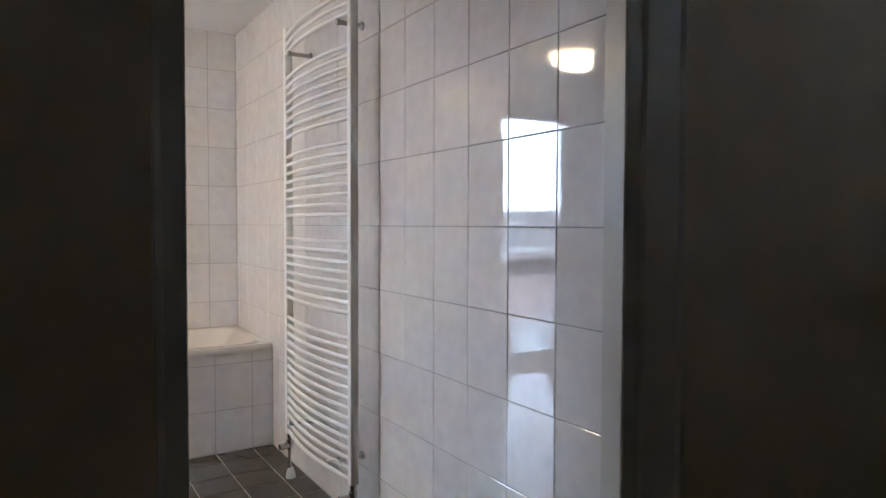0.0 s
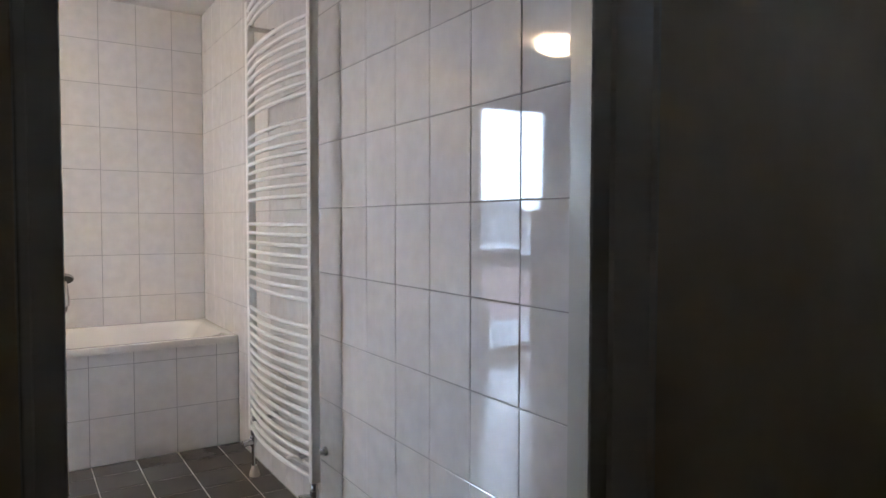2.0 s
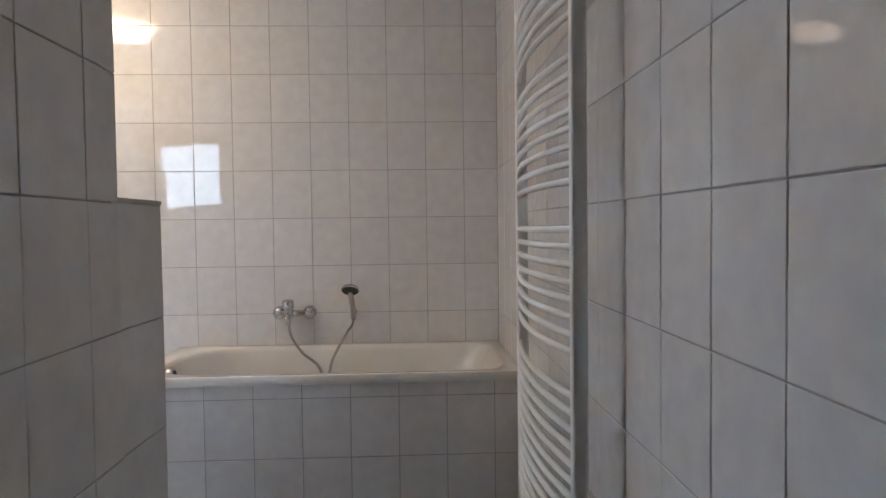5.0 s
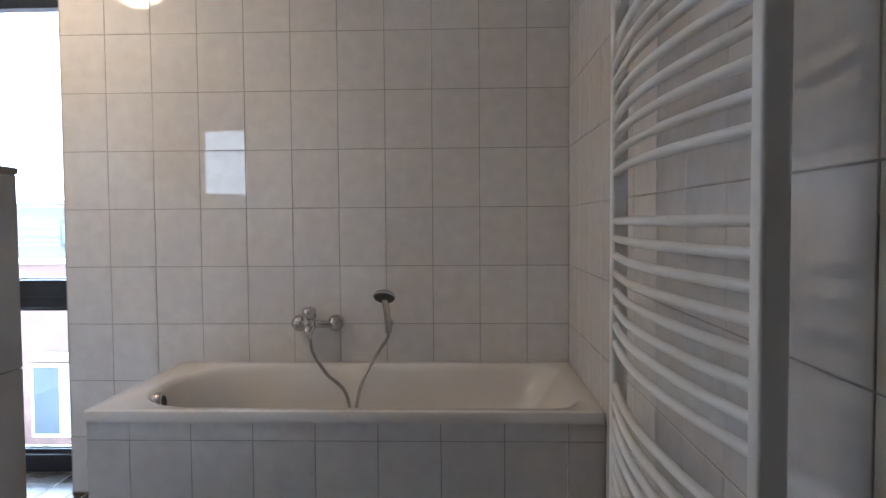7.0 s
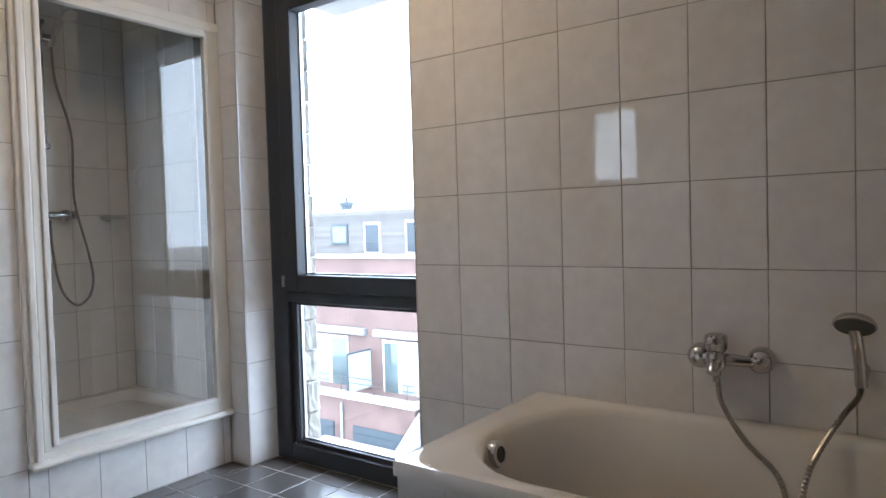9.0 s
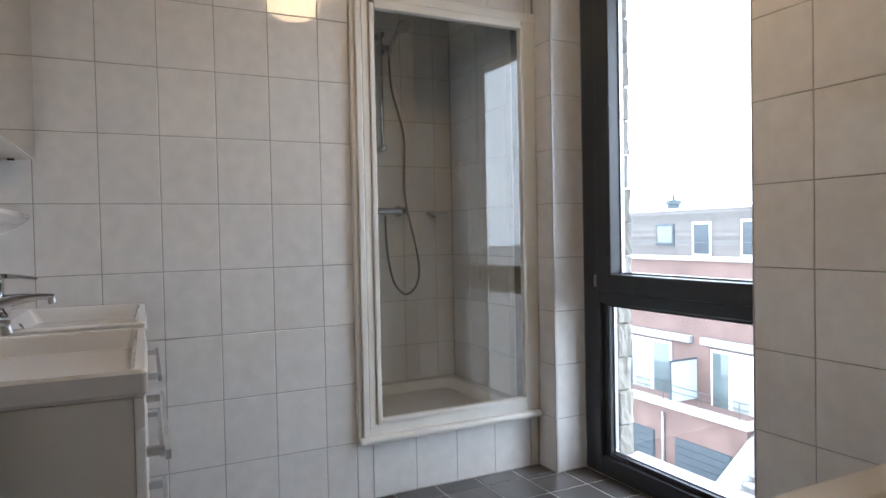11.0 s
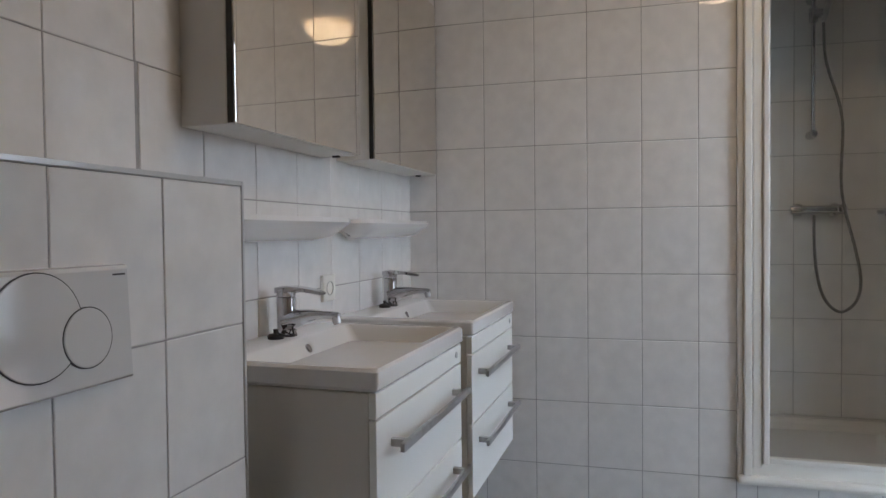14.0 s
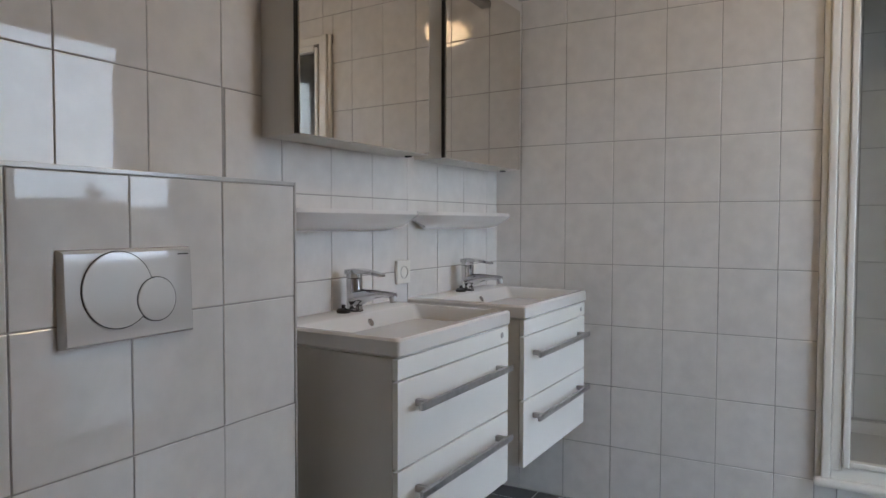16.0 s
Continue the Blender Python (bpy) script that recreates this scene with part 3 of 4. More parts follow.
for z in (1.59, 2.2):
    part("rail_mount", lathe((SBX, ry, z), (1, 0, 0), [(0, 0.02), (0.012, 0.02), (0.05, 0.014), (0.065, 0.018), (0.072, 0.01)], 16), M_CHROME, sset)
part("slider", add_box(tube([(SBX + 0.05, ry, 2.09), (SBX + 0.05, ry, 2.15)], 0.019, 14), SBX + 0.05, SBX + 0.1, ry - 0.012, ry + 0.03, 2.105, 2.135, 0.004), M_CHROME, sset)
part("handle", tube(spline([(SBX + 0.09, ry + 0.03, 2.08), (SBX + 0.1, ry + 0.045, 2.14), (SBX + 0.13, ry + 0.075, 2.215)], 6), 0.012, 12), M_STEEL, sset)
part("head", lathe((SBX + 0.15, ry + 0.09, 2.235), (0.55, 0.2, -0.8), [(-0.012, 0.018), (-0.004, 0.036), (0.008, 0.042), (0.016, 0.04), (0.017, 0.012)], 24), M_STEEL, sset)
part("hose", ribbed([(SBX + 0.09, ry + 0.03, 2.075), (SBX + 0.1, -0.389, 1.9), (SBX + 0.1, -0.326, 1.65), (SBX + 0.1, -0.326, 1.33), (SBX + 0.1, -0.269, 1.06), (SBX + 0.1, -0.250, 0.93), (SBX + 0.1, -0.269, 0.84), (SBX + 0.1, -0.330, 0.795), (SBX + 0.09, -0.389, 0.85), (SBX + 0.08, -0.417, 0.96), (SBX + 0.06, -0.424, 1.1), (SBX + 0.055, -0.424, 1.225)], 0.0075, 8, 14, 1), M_GREYHOSE, sset, "grey ribbed shower hose")
therm = thing("shower_thermostat", "chrome thermostatic shower mixer", "mixer tap")
bm = tube([(SBX + 0.055, y, 1.25) for y in (-0.521, -0.495, -0.480, -0.475, -0.335, -0.330, -0.315, -0.295)], 0.02, 18, [0.018, 0.022, 0.022, 0.018, 0.018, 0.022, 0.022, 0.018])
for y in (-0.480, -0.330):
    add_lathe(bm, (SBX, y, 1.25), (1, 0, 0), [(0, 0.03), (0.008, 0.03), (0.016, 0.02), (0.05, 0.017)], 18)
part("body", bm, M_CHROME, therm)
dish = thing("soap_dish", "small glass and chrome soap dish", "soap dish")
part("dish", add_loft(bmesh.new(), [rounded(SBX + 0.03, SBX + 0.1, -0.168, -0.058, 1.225, 0.02, 4), rounded(SBX + 0.025, SBX + 0.105, -0.173, -0.053, 1.243, 0.022, 4), rounded(SBX + 0.03, SBX + 0.1, -0.168, -0.058, 1.242, 0.02, 4), rounded(SBX + 0.035, SBX + 0.095, -0.163, -0.063, 1.23, 0.018, 4)], True), M_STEEL, dish)
part("mount", lathe((SBX, -0.113, 1.232), (1, 0, 0), [(0, 0.018), (0.01, 0.018), (0.012, 0.008), (0.035, 0.008)], 14), M_CHROME, dish)
hook = thing("wall_hook", "small white hook on the shower wall", "hook")
part("hook", add_tube(boxes((-4.095, -4.065, SRY - 0.012, SRY, 1.49, 1.52), bevel=0.003), spline([(-4.08, SRY - 0.01, 1.5), (-4.08, SRY - 0.03, 1.47), (-4.075, SRY - 0.028, 1.42), (-4.065, SRY - 0.02, 1.405)], 5), 0.006, 8), M_PLASTIC, hook)


# ---- washbasins ----
def vanity(x0, x1):
    v = thing("vanity_unit", "white wall-hung vanity unit with two drawers", "vanity unit", "vanity units under the mirrors")
    f, b = -1.674, SY
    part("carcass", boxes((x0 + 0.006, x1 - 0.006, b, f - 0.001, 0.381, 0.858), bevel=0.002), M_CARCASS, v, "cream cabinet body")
    part("top_panel", boxes((x0 + 0.004, x1 - 0.004, f, f + 0.016, 0.808, 0.858), bevel=0.002), M_FRONT, v)
    for a, c in ((0.6, 0.804), (0.38, 0.596)):
        d = part("drawer_front", boxes((x0 + 0.004, x1 - 0.004, f, f + 0.016, a, c), bevel=0.002), M_FRONT, v)
        hz = c - 0.061
        bm = boxes((x0 + 0.05, x1 - 0.05, f + 0.046, f + 0.056, hz - 0.009, hz + 0.009), bevel=0.002)
        for hx_ in (x0 + 0.085, x1 - 0.085):
            add_box(bm, hx_ - 0.007, hx_ + 0.007, f + 0.015, f + 0.047, hz - 0.008, hz + 0.008, 0.001)
        part("handle", bm, M_STEEL, d, "brushed steel bar handle")
    part("badge", lathe((x0 + 0.05, f + 0.016, 0.835), (0, 1, 0), [(0, 0.009), (0.002, 0.008)], 14), M_STEEL, v, "small round steel badge")
    return v


def basin(x0, x1):
    w = thing("washbasin", "white rectangular ceramic washbasin on a vanity unit", "washbasin", "washbasins")
    fy, by, z = -1.652, SY + 0.001, 0.905
    bm = add_loft(bmesh.new(), [rounded(x0 + 0.006, x1 - 0.006, by, fy - 0.006, z - 0.045, 0.008, 4), rounded(x0, x1, by, fy, z - 0.038, 0.008, 4), rounded(x0, x1, by, fy, z - 0.006, 0.01, 4), rounded(x0 + 0.005, x1 - 0.005, by + 0.004, fy - 0.005, z, 0.012, 4),
        rounded(x0 + 0.02, x1 - 0.02, by + 0.105, fy - 0.02, z, 0.015, 4), rounded(x0 + 0.024, x1 - 0.024, by + 0.112, fy - 0.024, z - 0.006, 0.018, 4),
        rounded(x0 + 0.045, x1 - 0.045, by + 0.165, fy - 0.05, z - 0.095, 0.03, 4), rounded(x0 + 0.075, x1 - 0.075, by + 0.195, fy - 0.08, z - 0.112, 0.03, 4)], True)
    part("bowl", bm, M_CERAMIC, w)
    mx = (x0 + x1) / 2
    part("overflow", lathe((mx - 0.03, by + 0.124, z - 0.03), (0, 1, 0.55), [(0, 0.012), (0.004, 0.012), (0.005, 0.008)], 16), M_CHROME, w, "steel overflow ring")
    part("drain", lathe((mx, by + 0.26, z - 0.112), (0, 0, 1), [(0, 0.03), (0.004, 0.029), (0.005, 0.016)], 20), M_CHROME, w, "chrome drain")
    return w


def tap(mx):
    t = thing("basin_tap", "chrome single-lever washbasin tap", "tap", "washbasin taps", (mx, SY + 0.062, 0.905))
    bm = lathe((0, 0, 0), (0, 0, 1), [(0, 0.027), (0.005, 0.027), (0.008, 0.0245), (0.05, 0.0235), (0.085, 0.0245), (0.098, 0.0245), (0.102, 0.02)], 24)
    add_tube(bm, spline([(0, 0.0, 0.036), (0, 0.03, 0.045), (0, 0.07, 0.053), (0, 0.115, 0.056), (0, 0.148, 0.053)], 4), 0.014, 14, [0.031 - 0.021 * min(1, k / 11) for k in range(17)])
    part("body", bm, M_CHROME, t)
    part("aerator", lathe((0, 0.138, 0.053), (0, 0.3, -1), [(0, 0.0105), (0.018, 0.0105), (0.02, 0.008)], 16), M_STEEL, t)
    bm = lathe((0, 0, 0.1), (0, 0, 1), [(0, 0.0225), (0.004, 0.0245), (0.02, 0.0245), (0.026, 0.018), (0.0275, 0.006)], 22)
    add_loft(bm, [[Vector((x, y, z + u)) for x, u in ((w, -h), (w, h), (-w, h), (-w, -h))] for y, z, w, h in ((-0.022, 0.117, 0.02, 0.007), (0.02, 0.121, 0.021, 0.007), (0.06, 0.118, 0.016, 0.005), (0.1, 0.111, 0.012, 0.004), (0.108, 0.11, 0.008, 0.003))], True)
    part("lever", bm, M_CHROME, t)
    part("plug", lathe((0.052, 0.0, 0.0), (0, 0, 1), [(0, 0.02), (0.008, 0.021), (0.012, 0.017), (0.014, 0.006), (0.024, 0.006)], 18), M_DARK, t, "black rubber plug")
    part("plug_chain", tube(spline([(0.052, 0.0, 0.02), (0.06, 0.02, 0.012), (0.03, 0.035, 0.006), (0.012, 0.024, 0.02)], 6), 0.0025, 6), M_DARK, t, "dark plug chain")
    return t


V1, V2 = (-2.537, -1.93), (-3.252, -2.648)
for a, c in (V1, V2):
    vanity(a, c), basin(a, c), tap((a + c) / 2 - 0.036)


def mirror_cabinet(x0, x1):
    c = thing("mirror_cabinet", "pale grey mirror cabinet hung on the tiles", "mirror cabinet", "mirror cabinets")
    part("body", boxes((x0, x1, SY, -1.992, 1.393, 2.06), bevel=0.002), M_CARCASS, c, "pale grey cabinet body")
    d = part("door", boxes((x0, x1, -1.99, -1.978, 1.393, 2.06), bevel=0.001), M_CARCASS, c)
    part("mirror", boxes((x0 + 0.001, x1 - 0.001, -1.977, -1.973, 1.395, 2.058), bevel=0.0012), M_MIRROR, d, "silvered mirror glass")
    for e in (x0, x1):
        part("edge_seal", boxes((e - 0.001, e + 0.001, -1.991, -1.978, 1.395, 2.058)), M_DARK, d, "dark mirror edge")
    part("latch", boxes((x0 + 0.02, x0 + 0.032, -2.05, -2.03, 1.387, 1.3925)), M_DARK, c, "small dark latch")
    return c


mirror_cabinet(-2.583, -1.957)
mirror_cabinet(-3.318, -2.692)
for mx in (-2.28, -3.03):
    ml = thing("mirror_lamp", "unlit chrome lamp above a mirror cabinet", "lamp", "mirror lamps")
    part("arm", boxes((mx - 0.03, mx + 0.03, -2.07, -1.9, 2.06, 2.075), bevel=0.003), M_CHROME, ml)
    part("bar", boxes((mx - 0.14, mx + 0.14, -1.91, -1.865, 2.045, 2.072), bevel=0.005), M_STEEL, ml, "steel lamp bar")


def shelf(x0, x1):
    s = thing("ceramic_shelf", "white ceramic shelf with rounded underside", "shelf", "ceramic shelves")
    top, y = 1.208, SY
    part("board", add_loft(bmesh.new(), [rounded(x0 + 0.09, x1 - 0.09, y, y + 0.03, top - 0.062, (0.02, 0.004, 0.004, 0.02), 5), rounded(x0 + 0.055, x1 - 0.055, y, y + 0.07, top - 0.052, (0.04, 0.004, 0.004, 0.04), 5), rounded(x0 + 0.015, x1 - 0.015, y, y + 0.112, top - 0.025, (0.05, 0.05, 0.004, 0.004), 5),
        rounded(x0, x1, y, y + 0.125, top - 0.012, (0.055, 0.055, 0.004, 0.004), 5), rounded(x0 + 0.004, x1 - 0.004, y, y + 0.121, top, (0.05, 0.05, 0.004, 0.004), 5), rounded(x0 + 0.016, x1 - 0.016, y + 0.01, y + 0.108, top, (0.045, 0.045, 0.004, 0.004), 5), rounded(x0 + 0.022, x1 - 0.022, y + 0.014, y + 0.1, top - 0.004, (0.04, 0.04, 0.004, 0.004), 5)], True), M_CERAMIC, s)
    return s


shelf(-2.572, -1.965)
shelf(-3.29, -2.655)
sock = thing("wall_socket", "white wall socket above the washbasins", "socket", at=(-2.613, SY, 0.998))
part("cover", boxes((-0.041, 0.041, 0, 0.012, -0.041, 0.041), bevel=0.004), M_PLASTIC, sock)
part("insert", lathe((0, 0.012, 0), (0, 1, 0), [(-0.006, 0.022), (0.002, 0.022), (0.002, 0.02), (-0.004, 0.019)], 20), M_TRIM, sock, "grey recessed socket insert")
for s in (-1, 1):
    part("contact_hole", lathe((s * 0.0095, 0.0085, 0), (0, 1, 0), [(0, 0.003), (0.001, 0.003)], 8), M_DARK, sock)

# ---- toilet ----
plate = thing("flush_plate", "glossy pale flush plate with two round buttons", "flush plate", at=(-1.41, BOXY, 1.043))
part("panel", add_loft(bmesh.new(), [[Vector((x, y, z)) for x, y, z in ((0.128, 0, -0.081), (-0.128, 0, -0.081), (-0.128, 0, 0.081), (0.128, 0, 0.081))],
     [Vector((x, y, z)) for x, y, z in ((0.126, 0.016, -0.079), (-0.126, 0.016, -0.079), (-0.126, 0.009, 0.079), (0.126, 0.009, 0.079))],
     [Vector((x, y, z)) for x, y, z in ((0.122, 0.02, -0.075), (-0.122, 0.02, -0.075), (-0.122, 0.013, 0.074), (0.122, 0.013, 0.074))]], True), M_PLATE, plate)
for cx_, cz_, r, depth in ((0.029, 0.01, 0.066, 0.0163), (-0.044, -0.012, 0.039, 0.0194)):
    b = part("button", lathe((cx_, depth, cz_), (0, 1, 0.05), [(-0.002, r), (0.002, r), (0.0028, r - 0.001)], 40), M_PLATE, plate)
    part("button_gap", lathe((cx_, depth - 0.001, cz_), (0, 1, 0.05), [(-0.004, r + 0.0016), (0.0024, r + 0.0016)], 40), M_DARK, b, "dark gap round the button")
part("mark", boxes((-0.118, -0.095, 0.0125, 0.0136, 0.066, 0.0685)), M_DARK, plate, "small dark mark")
wc = thing("toilet", "white wall-hung toilet below the flush plate", "toilet", at=(-1.41, BOXY, 0))
part("bowl", add_loft(bmesh.new(), [rounded(-0.1, 0.1, 0, 0.22, 0.1, (0.09, 0.09, 0.01, 0.01)), rounded(-0.14, 0.14, 0, 0.38, 0.2, (0.13, 0.13, 0.01, 0.01)), rounded(-0.17, 0.17, 0, 0.5, 0.33, (0.16, 0.16, 0.02, 0.02)), rounded(-0.178, 0.178, 0, 0.53, 0.4, (0.17, 0.17, 0.02, 0.02)),
     rounded(-0.17, 0.17, 0.01, 0.52, 0.41, (0.165, 0.165, 0.02, 0.02)), rounded(-0.13, 0.13, 0.14, 0.48, 0.405, 0.125), rounded(-0.09, 0.09, 0.18, 0.42, 0.25, 0.085)], True), M_CERAMIC, wc)
part("lid", add_loft(bmesh.new(), [rounded(-0.18, 0.18, 0.05, 0.535, 0.413, (0.175, 0.175, 0.03, 0.03)), rounded(-0.182, 0.182, 0.048, 0.537, 0.43, (0.176, 0.176, 0.03, 0.03)), rounded(-0.17, 0.17, 0.06, 0.52, 0.448, (0.165, 0.165, 0.03, 0.03))], True), M_PLASTIC, wc, "white toilet lid, closed")

# trims
trim_top = structure("trim_cistern", boxes((-1.834, PX, BOXY - 0.008, BOXY + 0.0015, 1.253, 1.262), (-1.841, -1.834, BOXY - 0.008, BOXY + 0.0015, 0, 1.262), (PX - 0.002, PX + 0.001, SY, BOXY + 0.001, 1.253, 1.262), bevel=0.0015), M_TRIM, "grey edge trim on the cistern casing", "trim")
trim_pier = structure("trim_corner", boxes((-3.298, -3.2885, 0.0625, 0.071, 0, CEIL), (-2.185, -2.1805, -0.0015, 0.008, 0, CEIL), bevel=0.001), M_TRIM, "slim corner trim on tile edges", "trim")

# ---- the street outside ----
FY, BACKY, GZ = 15.2, 16.7, -8.2        # garage front, house front, street level
ground = structure("ground", boxes((-400, 400, 0.6, 900, GZ - 0.3, GZ)), M_GROUND, "grey paved street", "ground")
block = thing("apartment_building", "red brick terrace of houses with set-back top floor", "building")
part("wall", boxes((-60, -5, BACKY, BACKY + 9, GZ, 0.0)), M_BRICK, block, smooth=False)
part("coping", boxes((-60.1, -4.9, BACKY - 0.12, BACKY + 0.3, 0.0, 0.14)), M_COPING, block, "white roof coping", False)
part("garage_wall", boxes((-60, -14.4, FY, BACKY - 0.005, GZ, -5.0)), M_BRICK, block, smooth=False)
part("deck_coping", boxes((-60, -14.3, FY - 0.1, FY + 0.3, -5.0, -4.82), (-14.6, -14.3, FY + 0.3, BACKY - 0.01, -5.0, -4.82)), M_COPING, block, "white balcony coping", False)
top = part("top_floor", boxes((-60, -9, BACKY + 3.0, BACKY + 9, 0.0, 1.9)), M_SIDING, block, smooth=False)
part("roof_edge", boxes((-60.1, -8.9, BACKY + 2.9, BACKY + 9, 1.9, 2.0)), M_COPING, top, "pale roof edge", False)
bm = bmesh.new()
for k in range(14):
    add_box(bm, -60, -9, BACKY + 2.975, BACKY + 2.999, 0.02 + k * 0.134, 0.14 + k * 0.134)
tagged(part("siding_boards", bm, M_SIDING, block, "weathered horizontal boards", False), kind="stuff")
for x in (-23.5, -14.5):
    part("chimney", lathe((x, BACKY + 5, 1.95), (0, 0, 1), [(0, 0.3), (0.3, 0.28), (0.32, 0.36), (0.5, 0.36), (0.55, 0.08), (0.8, 0.05)], 12), M_OUTDARK, block)


def far_window(x0, x1, z0, z1, y, panes, dark=None, frame_mat=None):
    w = part("window", boxes((x0, x1, y - 0.06, y - 0.005, z0, z1)), frame_mat or M_OUTFRAME, block, "dark window frame" if frame_mat else "white window frame", False)
    step = (x1 - x0) / panes
    for k in range(panes):
        a, b = x0 + k * step + 0.09, x0 + (k + 1) * step - 0.09
        part("pane", boxes((a, b, y - 0.075, y - 0.061, z0 + 0.1, z1 - 0.1)), M_OUTDARK if k == dark else M_CURTAIN if k % 2 else M_OUTGLASS, w, "dark door leaf" if k == dark else "", False)
    return w


for k in range(5):
    base = -35.1 + 8.0 * k
    far_window(base - 2.6, base + 0.3, -5.3, -3.05, BACKY, 3, 0)
    far_window(base + 2.1, base + 4.55, -5.3, -3.05, BACKY, 3, 2)
    for a, b in ((base - 2.6, base + 1.3), (base + 1.75, base + 4.6)):
        part("awning_box", boxes((a, b, BACKY - 0.22, BACKY - 0.005, -2.95, -2.68), bevel=0.04), M_AWNING, block, "grey folded awning")
    if base < -15:
        part("balcony_divider", boxes((base + 1.4, base + 1.46, FY + 0.25, BACKY - 0.02, -4.9, -3.5)), M_FROST, block, "frosted glass balcony divider", False)
        part("divider_rail", boxes((base + 1.39, base + 1.47, FY + 0.22, BACKY - 0.02, -3.498, -3.44), (base + 1.39, base + 1.47, FY + 0.19, FY + 0.245, -4.81, -3.44)), M_OUTDARK, block, "dark metal divider frame", False)
    for a in (base - 1.4, base + 1.85):
        if a + 2.4 < -14.5:
            g = part("garage_door", boxes((a, a + 2.3, FY - 0.03, FY - 0.003, GZ, -5.95)), M_OUTDARK, block, "dark garage door", False)
            for j in range(9):
                part("panel", boxes((a + 0.04, a + 2.26, FY - 0.05, FY - 0.032, GZ + 0.02 + j * 0.248, GZ + 0.25 + j * 0.248)), M_OUTDARK, g, smooth=False)
            part("rain_pipe", tube([(a - 0.5, FY - 0.07, GZ), (a - 0.5, FY - 0.07, -5.2)], 0.05, 8), M_AWNING, block, "grey rain pipe")
    far_window(base - 3.4, base - 2.4, 0.42, 1.35, BACKY + 2.98, 1, None, M_OUTDARK)
    far_window(base - 1.4, base - 0.45, 0.01, 1.4, BACKY + 2.98, 1, 0)
    far_window(base + 0.95, base + 1.85, 0.01, 1.45, BACKY + 2.98, 1, 0)
rail = thing("balcony_railing", "slim metal railing along the balconies", "railing")
bm = bmesh.new()
for z in (-4.45, -4.25):
    add_tube(bm, [(-60, FY + 0.1, z), (-14.4, FY + 0.1, z)], 0.014, 6)
part("rail", bm, M_STRIP, rail)
for k in range(30):
    part("post", tube([(-60 + 1.56 * k, FY + 0.1, -4.83), (-60 + 1.56 * k, FY + 0.1, -4.22)], 0.013, 6), M_STRIP, rail)
terrace = thing("terrace_railing", "glass and metal railing on the roof terrace", "railing")
part("rail", tube([(-60, BACKY + 0.5, 0.62), (-6, BACKY + 0.5, 0.62)], 0.013, 6), M_STRIP, terrace)
for k in range(14):
    part("post", tube([(-59 + 4 * k, BACKY + 0.5, 0.0), (-59 + 4 * k, BACKY + 0.5, 0.62)], 0.013, 6), M_STRIP, terrace)
stair = thing("outdoor_stair", "pale concrete stair up to the raised house doors", "stair")
for k in range(12):
    part("step", boxes((-14.2 + 0.0, -12.6, FY - 2.6 + 0.3 * k, FY - 2.3 + 0.3 * k, GZ + 0.22 * (k + 1) - 0.06, GZ + 0.22 * (k + 1))), M_CONCRETE, stair, smooth=False)
bm = bmesh.new()
add_loft(bm, [[Vector((x, y, z)) for y, z in ((FY - 2.8, GZ), (FY - 2.8, GZ + 0.9), (FY + 1.0, GZ + 3.7), (FY + 1.0, GZ))] for x in (-14.35, -14.22)], True)
part("side_wall", bm, M_COPING, stair, "white sloping stair wall", False)
ramp = thing("ramp_wall", "low white sloping wall of a garage ramp", "garden wall")
bm = bmesh.new()
add_loft(bm, [[Vector((x, y, z)) for x, z in ((-18.8, GZ), (-18.8, GZ + 0.35), (-14.6, GZ + 1.7), (-14.6, GZ))] for y in (FY - 3.2, FY - 3.0)], True)
part("wall", bm, M_COPING, ramp, "", False)
slab = structure("balcony_slab", boxes((-4.22, 3, 0.53, 1.71, 2.75, 2.97)), M_CONCRETE, "concrete balcony slab of the floor above", "balcony")

# rough stone edge and metal strip outside the window
strip = structure("trim_outer", boxes((WIN0 - 0.02, WIN0 + 0.002, 0.335, 0.43, 0.0, WTOP)), M_STRIP, "grey metal strip beside the window", "trim")
for k in range(15):
    d = random.uniform(-0.006, 0.012)
    bm = boxes((WIN0 - 0.12, WIN0 + 0.006 + d, 0.432, 0.52, 0.0, 0.161), bevel=0.006, seg=1)
    bmesh.ops.subdivide_edges(bm, edges=[e for e in bm.edges if e.calc_length() > 0.06], cuts=3, use_grid_fill=True)
    for v in bm.verts:
        v.co += Vector((random.gauss(0, 0.0025), random.gauss(0, 0.003), random.gauss(0, 0.001)))
    b = new("stone", finish("stone", bm, M_PALEBRICK))
    b.location.z = 0.005 + k * 0.165
    b.parent = outer

# the washbasin wall and all that stands or hangs at it
for ob in list(bpy.data.objects):
    if ob.parent is None and ob.name.split(".")[0] in ("wall_south", "wall_cistern_box", "trim_cistern", "vanity_unit", "washbasin", "basin_tap", "mirror_cabinet", "mirror_lamp", "ceramic_shelf", "wall_socket", "flush_plate", "toilet"):
        ob.matrix_basis = ASKEW @ ob.matrix_basis

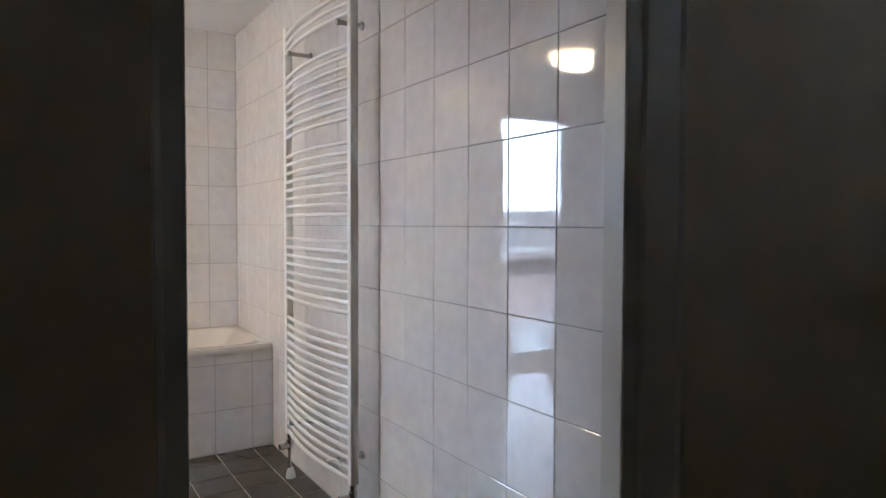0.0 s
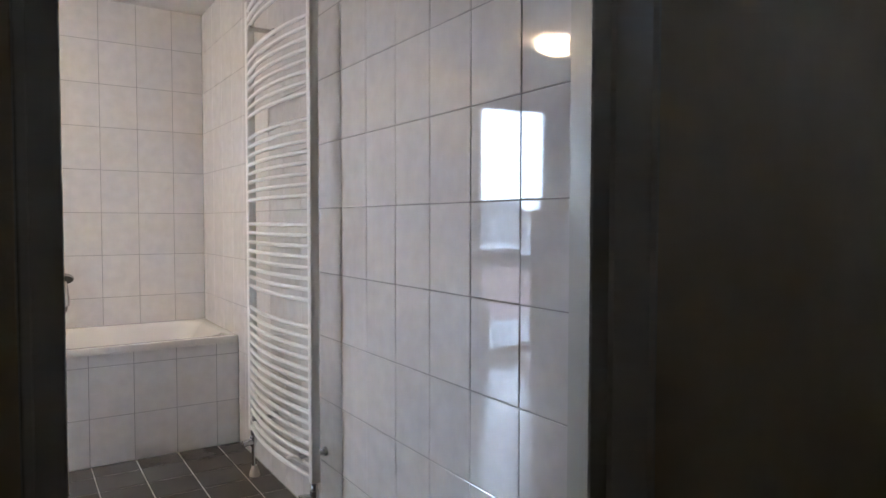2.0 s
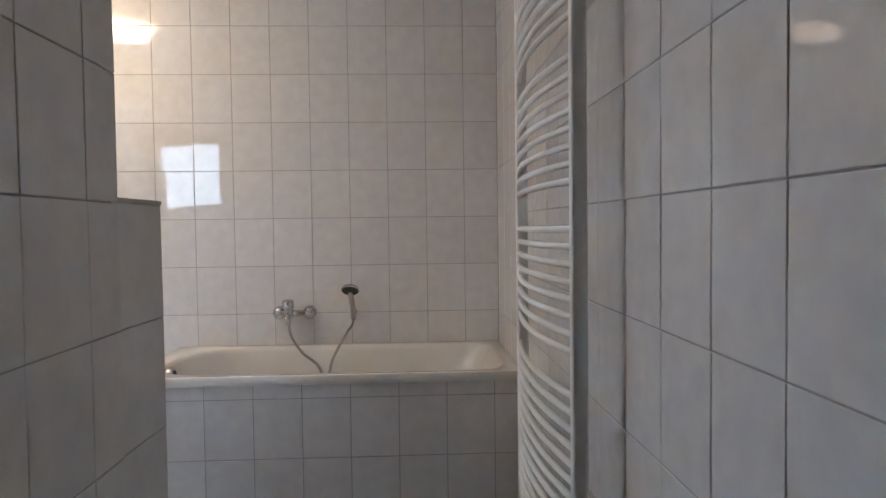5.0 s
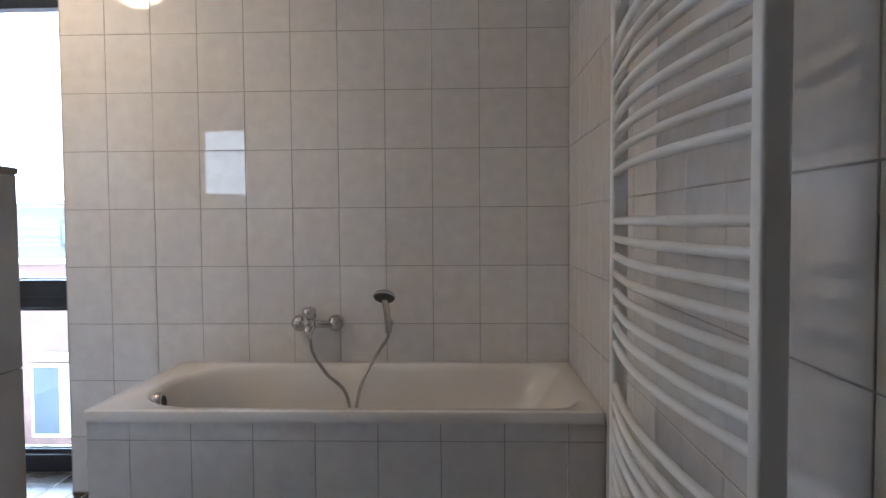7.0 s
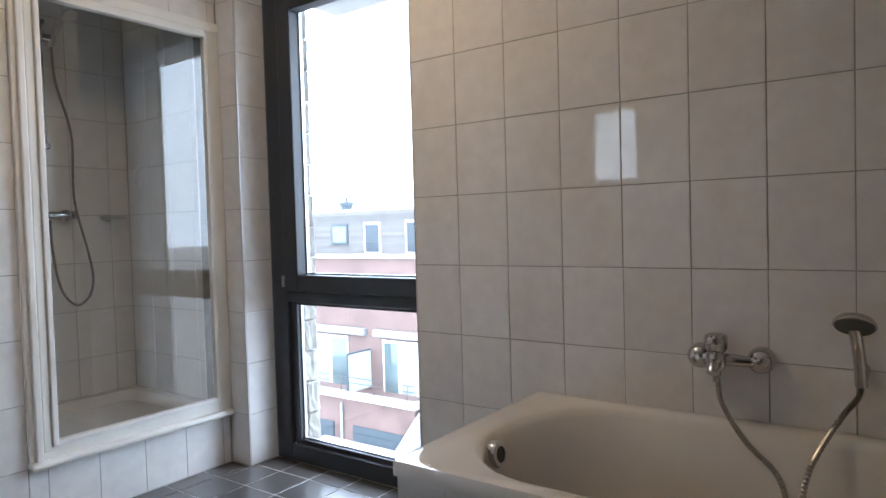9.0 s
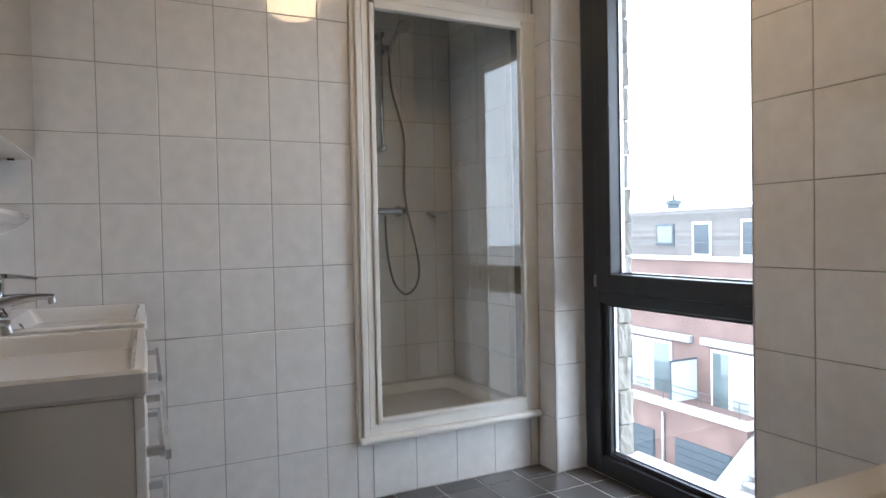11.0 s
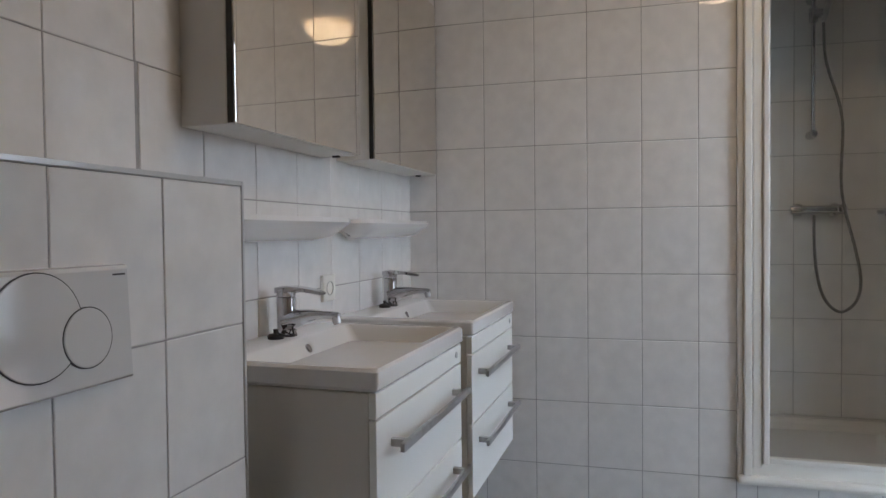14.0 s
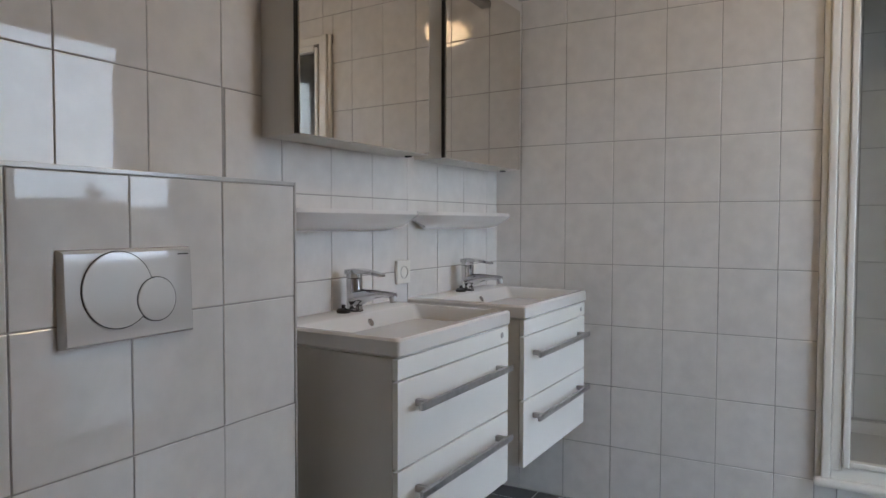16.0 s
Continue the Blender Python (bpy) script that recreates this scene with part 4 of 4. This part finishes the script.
# ---- tiles, last ----
tile_field(wall_east, (0, 0, 0), (0, -1, 0), (0, 0, 1), joints(0.0, -DOORY, 2.712, 0.2048), ROWS_Z)
tile_field(wall_north, (0, 0, 0), (1, 0, 0), (0, 0, 1), joints(-2.182, 0.0, -1.182, 0.2008), ROWS_Z)
tile_field(wall_west, (WX, 0, 0), (0, 1, 0), (0, 0, 1), joints(SY - 0.03, 0.062, -0.987, 0.2007), ROWS_Z, [OPEN])
tile_field(pier, (0, 0.064, 0), (1, 0, 0), (0, 0, 1), [WX, -3.298], ROWS_Z)
tile_field(pier, (-3.29, 0, 0), (0, 1, 0), (0, 0, 1), [0.071, WY], ROWS_Z)
tile_field(wall_south, (0, SY, 0), (-1, 0, 0), (0, 0, 1), joints(-PXS, -SX, 1.412, 0.2068), ROWS_Z, [(-PXS, 1.834, 0, 1.253)])
tile_field(wall_box, (0, BOXY, 0), (-1, 0, 0), (0, 0, 1), joints(-PX, 1.834, 1.416, 0.2083), [0, 0.25, 0.5, 0.75, 1.0, 1.253])
tile_field(wall_box, (-1.834, 0, 0), (0, -1, 0), (0, 0, 1), [-BOXY, -SY], [0, 0.25, 0.5, 0.75, 1.0, 1.253])
tile_field(wall_box, (0, 0, 1.2625), (1, 0, 0), (0, 1, 0), joints(-1.834, PX, -1.416, 0.2083), [SY, BOXY - 0.008])
tile_field(wall_passage, (PXU, 0, 0), (0, 1, 0), (0, 0, 1), joints(DOORY, SY - 0.075, -2.305, 0.2), ROWS_Z)
tile_field(wall_box, (PX, 0, 0), (0, 1, 0), (0, 0, 1), [SY, BOXY - 0.0015], [0, 0.25, 0.5, 0.75, 1.0, 1.253])
tile_field(apron, (0, -0.75, 0), (1, 0, 0), (0, 0, 1), joints(-1.67, 0.0, -0.118, 0.2016), [0, 0.237, 0.489, 0.55])
tile_field(apron, (-1.67, 0, 0), (0, -1, 0), (0, 0, 1), joints(0, 0.71, 0.1, 0.2), [0, 0.237, 0.489, 0.55])
tile_field(alcove, (SBX, 0, 0), (0, 1, 0), (0, 0, 1), joints(SLY, SRY, -0.295, 0.2), [TRAY, 0.5, 0.75, 1.0, 1.25, 1.5, 1.75, 2.0, 2.25, 2.4])
tile_field(alcove, (0, SRY, 0), (1, 0, 0), (0, 0, 1), joints(SBX, WX - 0.12, -4.0, 0.2), [TRAY, 0.5, 0.75, 1.0, 1.25, 1.5, 1.75, 2.0, 2.25, 2.4])
tile_field(alcove, (0, SLY, 0), (-1, 0, 0), (0, 0, 1), joints(-WX + 0.12, -SBX, 3.6, 0.2), [TRAY, 0.5, 0.75, 1.0, 1.25, 1.5, 1.75, 2.0, 2.25, 2.4])
FLOOR_HOLES = [(WX, PXU, -3.34, SY - 0.09), (-1.9, PXU, SY - 0.09, BOXY - 0.09), (-1.67, 0.0, -0.75, 0.25), (-2.182, 0.0, 0.0, 0.25), (WX, -3.29, 0.064, 0.25)]
tile_field(floor, (0, 0, 0), (1, 0, 0), (0, 1, 0), joints(WX, 0.0, -0.118, 0.2), joints(-3.34, WY, -0.1, 0.2), FLOOR_HOLES, M_FLOOR, 0.005, 0.006, 0.05, "floor_tile")
